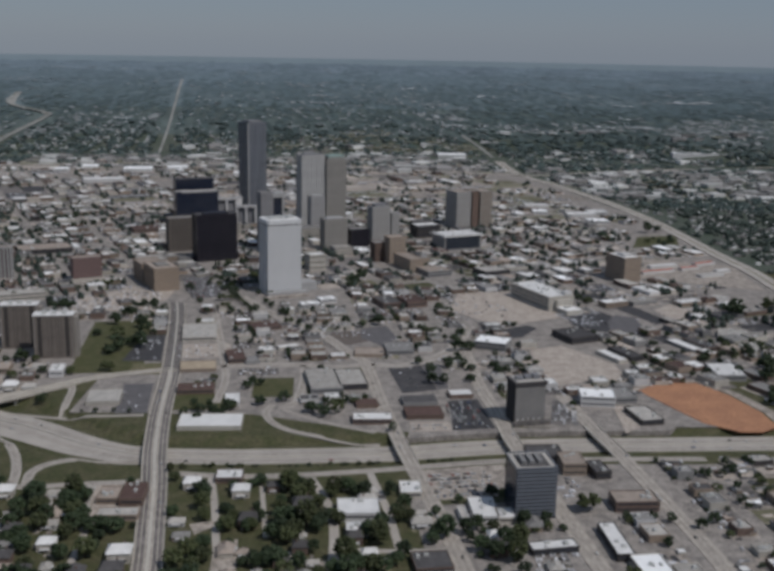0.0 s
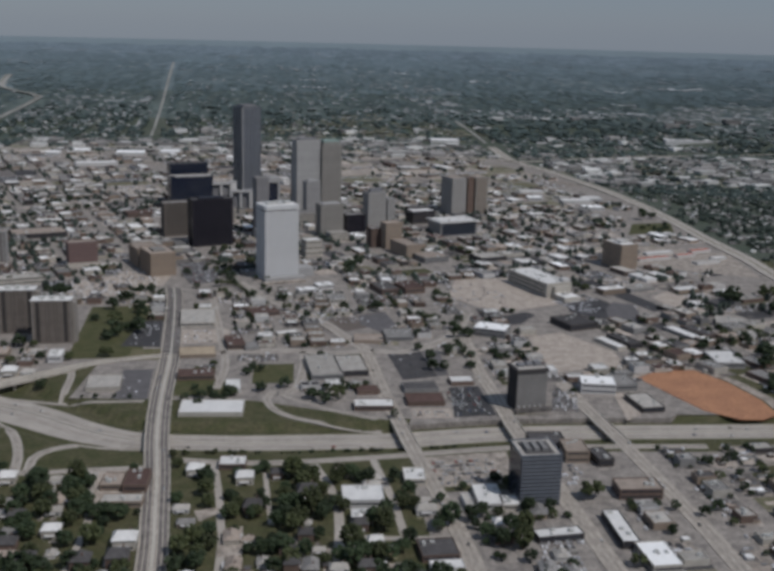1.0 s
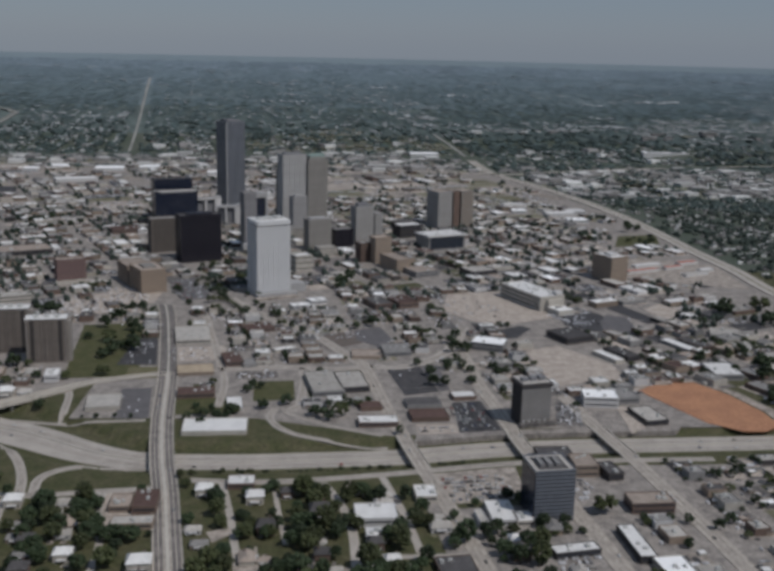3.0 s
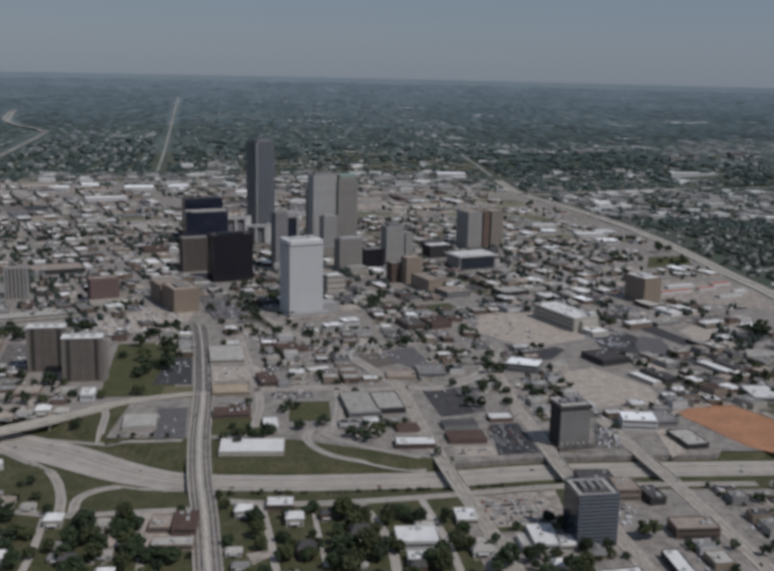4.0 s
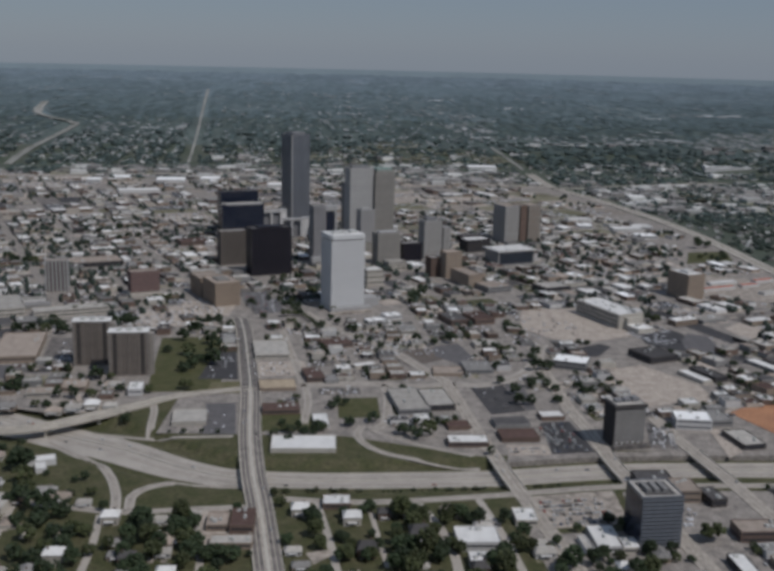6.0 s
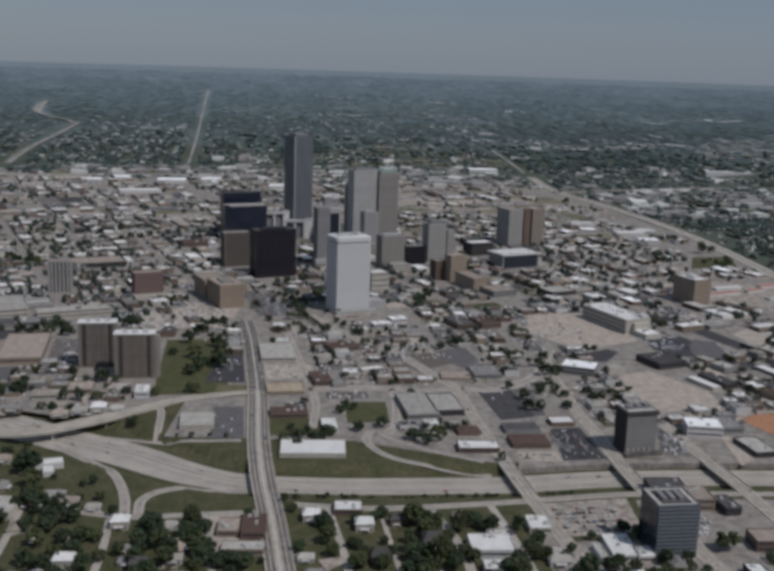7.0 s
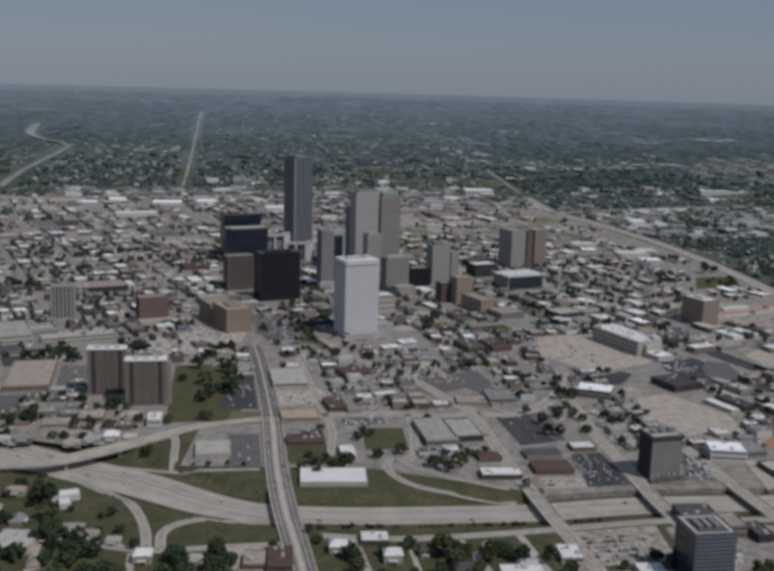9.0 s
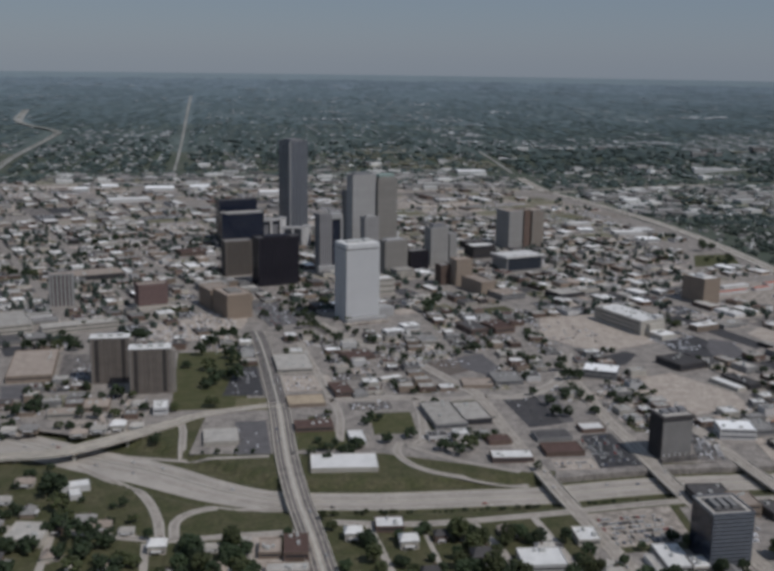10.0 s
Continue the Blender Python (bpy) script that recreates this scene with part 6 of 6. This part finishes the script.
woods1, fields = ([], []), ([], [])
DEEP_WOODS = ([(593, 2870), (1267, 3050), (1552, 3950), (706, 3650)], [(660, 4230), (2202, 4860), (2843, 6556), (791, 5544)], [(-1700, 4900), (-900, 5100), (-1000, 7200), (-2300, 6900)])
QUARTERS = ([(-1039, 2498), (-553, 2645), (-840, 4300), (-1500, 4000)], [(601, 3740), (1447, 4045), (1577, 4500), (647, 4168)])
TIERS = (4300, 6200, 9000, 13000)
distant_woods = [([], []) for _ in TIERS]
distant_roofs = [([], []) for _ in TIERS]
for _ in range(125000):
    inv = far.uniform(1 / 18500.0, 1 / 1100.0)
    d = 1 / inv
    a = radians(far.uniform(-25, 25))
    x, y = C0.x + d * math.sin(a), C0.y + d * math.cos(a)
    east = east_of_highway(x, y) > 12 and y > 420
    if not (east or y > (2240 if -1000 < x < 560 else 2330 - max(0, x) * 0.12)):
        continue
    if d < 4600 and any(abs(x - hx - w / 2) < w / 2 + 14 and -45 < y - hy < dd + 14 for hx, hy, w, dd, *_ in HALLS):
        continue
    if not far_clear(x, y, d / 300.0) or (d < 2700 and far.random() < 0.25):
        continue
    if d < 2700 and east_of_highway(x, y) < 75 and far.random() < 0.75:
        continue
    t = density(x, y)
    deep = any(inside(x, y, q) for q in DEEP_WOODS)
    quarter = any(inside(x, y, q) for q in QUARTERS)
    t = 0.9 if deep else 0.42 if quarter else t
    big = d / 330.0
    u, v = to_uv(x, y, radians(6.0))
    street = d < 9000 and (u % 130 < 14 + d / 300.0 or v % 260 < 14 + d / 180.0)
    if street and far.random() < 0.8:
        continue
    open_land = (-900 < x < 560 and 2200 < y < 2560) or (-430 < x < 480 and 2350 < y < 2900 + 200 * math.sin(x / 110.0)) or (east and 1750 < y < 2350) or t < 0.16
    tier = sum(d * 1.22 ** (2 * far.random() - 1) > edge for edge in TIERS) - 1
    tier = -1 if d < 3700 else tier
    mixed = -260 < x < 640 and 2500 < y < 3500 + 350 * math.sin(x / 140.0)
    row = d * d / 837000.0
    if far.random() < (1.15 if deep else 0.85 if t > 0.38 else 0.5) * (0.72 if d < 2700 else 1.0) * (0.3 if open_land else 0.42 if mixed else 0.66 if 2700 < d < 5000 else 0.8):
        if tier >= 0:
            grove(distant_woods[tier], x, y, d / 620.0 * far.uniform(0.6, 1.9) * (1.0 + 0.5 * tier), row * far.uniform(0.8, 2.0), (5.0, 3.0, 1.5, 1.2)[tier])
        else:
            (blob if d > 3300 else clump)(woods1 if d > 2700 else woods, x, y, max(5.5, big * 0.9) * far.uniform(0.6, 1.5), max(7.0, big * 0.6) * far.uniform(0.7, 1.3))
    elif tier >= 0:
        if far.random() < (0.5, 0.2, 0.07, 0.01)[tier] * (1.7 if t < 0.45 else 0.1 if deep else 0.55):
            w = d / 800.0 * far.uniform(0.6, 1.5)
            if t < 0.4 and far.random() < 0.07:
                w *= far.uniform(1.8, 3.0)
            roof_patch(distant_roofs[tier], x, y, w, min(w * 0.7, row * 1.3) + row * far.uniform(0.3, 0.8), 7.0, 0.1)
    elif far.random() < (0.8 if t < 0.62 else 0.08 if deep else 0.3):
        w = max(9.0, d / 420.0) * far.uniform(0.8, 1.6)
        if (t < 0.36 and far.random() < 0.15) or (open_land and far.random() < 0.3):
            w *= far.uniform(1.8, 3.8)
        hut(pale_huts if far.random() < (0.55 if quarter else 0.32) else grey_huts, x, y, w, w * far.uniform(0.5, 0.9), max(4.0, w * 0.22), far.choice((0.0, 0.15, 0.43)))
    elif (open_land or mixed) and far.random() < 0.6:
        w = max(30.0, d / 90.0) * far.uniform(0.6, 1.6)
        hut(fields, x, y, w, w * 0.7, 0.5, 0.1)
M_FARWHITE = island(mat("far_pale_roofs", (0.56, 0.555, 0.535), var=0.15, size=30, grain=5), 0.35)
M_FARGREY = island(mat("far_grey_roofs", (0.25, 0.24, 0.23), var=0.2, size=30, grain=5), 0.45)
# canopy colour paled and blued in place of the haze out there
M_WOODS1 = island(mat("hazed_suburban_canopy", (0.06, 0.083, 0.077), rough=0.8, var=0.3, size=20, grain=4), 0.4)
M_FIELD = island(mat("dry_fields", (0.225, 0.222, 0.165), var=0.3, size=40, grain=6), 0.3)
joined("far_woods", *woods, M_WOODS, "dark green tree canopy of the near suburbs", "woods")
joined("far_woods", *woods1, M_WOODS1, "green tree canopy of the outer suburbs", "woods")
joined("far_houses", *pale_huts, M_FARWHITE, "small pale roofs among the far trees", "houses")
joined("far_houses", *grey_huts, M_FARGREY, "small grey roofs among the far trees", "houses")
joined("far_fields", *fields, M_FIELD, "dry tan fields and bare lots among the suburbs", "fields")
# Each tier holds more haze in its colours: bluer, paler and less contrasty.
HAZED_WOOD_TONES = ((0.077, 0.106, 0.106), (0.097, 0.132, 0.143), (0.12, 0.16, 0.181), (0.142, 0.184, 0.214))
HAZED_ROOF_TONES = ((0.31, 0.325, 0.325), (0.235, 0.26, 0.268), (0.195, 0.23, 0.245), (0.18, 0.218, 0.238))
bright_roofs = ([], [])
for x, y, w, d in ((1449, 4124, 135, 110), (1312, 4092, 97, 110), (839, 3982, 69, 130), (723, 4069, 52, 90), (603, 4041, 51, 100), (196, 3944, 62, 130), (2438, 6512, 369, 280), (1844, 5988, 136, 150), (-170, 6683, 153, 180), (-111, 5784, 165, 170), (542, 8011, 124, 200), (1594, 4741, 139, 100), (1065, 7005, 150, 200)):
    # a group of halls with yards between them
    count = 3 if w < 110 else 5
    for k in range(count):
        roof_patch(bright_roofs, x + w * ((k + 0.5) / count - 0.5), y + d * far.uniform(-0.35, 0.35), w / count * far.uniform(0.22, 0.46), d * far.uniform(0.15, 0.38), far.uniform(7.0, 11.0), 0.0)
M_BRIGHT = island(mat("distant_white_roofs", (0.46, 0.48, 0.49), var=0.2, size=40, grain=8), 0.5)
joined("distant_halls", *bright_roofs, M_BRIGHT, "pale roofs of large distant halls", "buildings")
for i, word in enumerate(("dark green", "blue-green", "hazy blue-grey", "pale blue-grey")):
    wood = island(mat("distant_woods", HAZED_WOOD_TONES[i], rough=0.9, var=0.2, size=60 + 20 * i, grain=9 + 3 * i), (0.3, 0.18, 0.08, 0.04)[i])
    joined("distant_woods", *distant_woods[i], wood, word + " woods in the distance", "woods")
    roof = island(mat("distant_roofs", HAZED_ROOF_TONES[i], var=0.15, size=60, grain=9), (0.4, 0.3, 0.2, 0.1)[i])
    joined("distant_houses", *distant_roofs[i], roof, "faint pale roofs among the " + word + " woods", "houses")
cars = ([], [])
for x, y, a in FAR_CARS:
    hut(cars, x, y, 4.4, 1.8, 1.4, a)
M_FARCAR = island(mat("far_car_paint", (0.40, 0.40, 0.41), rough=0.6, var=0.1), 0.9)
joined("far_cars", *cars, M_FARCAR, "rows of parked cars in the distant lots", "cars")

for (sort, key), store in STORES.items():
    if sort == "lot":
        tagged(joined("paved_lots", *store, island(LOTS[key].copy(), 0.28), "paved and grassy lots with low kerbs", "pavement"), kind="structure")
    elif sort == "wall":
        joined("far_building_walls", *store, island(M_WALLS[key].copy(), 0.3), "walls of the many low buildings farther off", "buildings")
    elif sort == "roof":
        joined("far_building_roofs", *store, island(M_ROOFS[key].copy(), 0.32 if key not in ("white", "tent") else 0.12), "flat roofs of the many low buildings farther off", "buildings")
    else:
        joined("far_building_windows", *store, M_GLASS, "window strips of the farther mid-rise buildings", "windows")

shapes = []
for k in range(6):
    me = crown_mesh(70 + k, 4.2 + 0.35 * (k % 3), 5.0 + 0.5 * k, clumps=34, fine=0.95)
    co = np.empty(len(me.vertices) * 3)
    me.vertices.foreach_get("co", co)
    shapes.append((co.reshape(-1, 3), np.array([p.vertices[:] for p in me.polygons])))
for olive, word, leaf in ((False, "leafy dark green trees along streets and in groves", M_LEAF), (True, "leafy olive green trees along streets and in groves", M_OLIVE)):
    many_v, many_f, base = [], [], 0
    for x, y, z, s, a, k in JOINED_TREES:
        if (k == 2) != olive:
            continue
        co, fa = shapes[k]
        c, sn = math.cos(a), math.sin(a)
        m = np.array(((c, -sn, 0), (sn, c, 0), (0, 0, 1)))
        many_v.append(co @ m.T * s + np.array((x, y, z - 0.6 * s)))
        many_f.append(fa + base)
        base += len(co)
    me = bpy.data.meshes.new("city_trees")
    me.from_pydata(np.concatenate(many_v).tolist(), [], np.concatenate(many_f).tolist())
    me.materials.append(island(leaf.copy(), 0.25))
    tagged(new("city_trees", me), word, "trees", kind="stuff")

# large single roofs in the distance
for x, y, w, d, h, rot, roof, label in HALLS:
    x, y, z, k = settle(x, y)
    hall = low_building("far_hall", label, x, y, w * k, d * k, h * k, rot, "white", "tent" if y > 1900 else roof)
    hall.location.z = z
for x, y, w, d, roof in ((664, 800, 70, 12, "red"), (742, 838, 40, 12, "red"), (690, 850, 60, 12, "white"), (760, 780, 50, 14, "pale"), (780, 880, 44, 14, "red"), (800, 820, 30, 12, "white")):
    low_building("yard_shed", "long shed with a " + ROOF_WORDS[roof] + " roof in the pale yard", x, y, w, d, 5, 25, "white", roof, group="sheds in the yard")

# the patterns that were copied are no part of the place
for root in TREES + HOUSES + CARS:
    for ob in [*root.children_recursive, root]:
        bpy.data.objects.remove(ob)
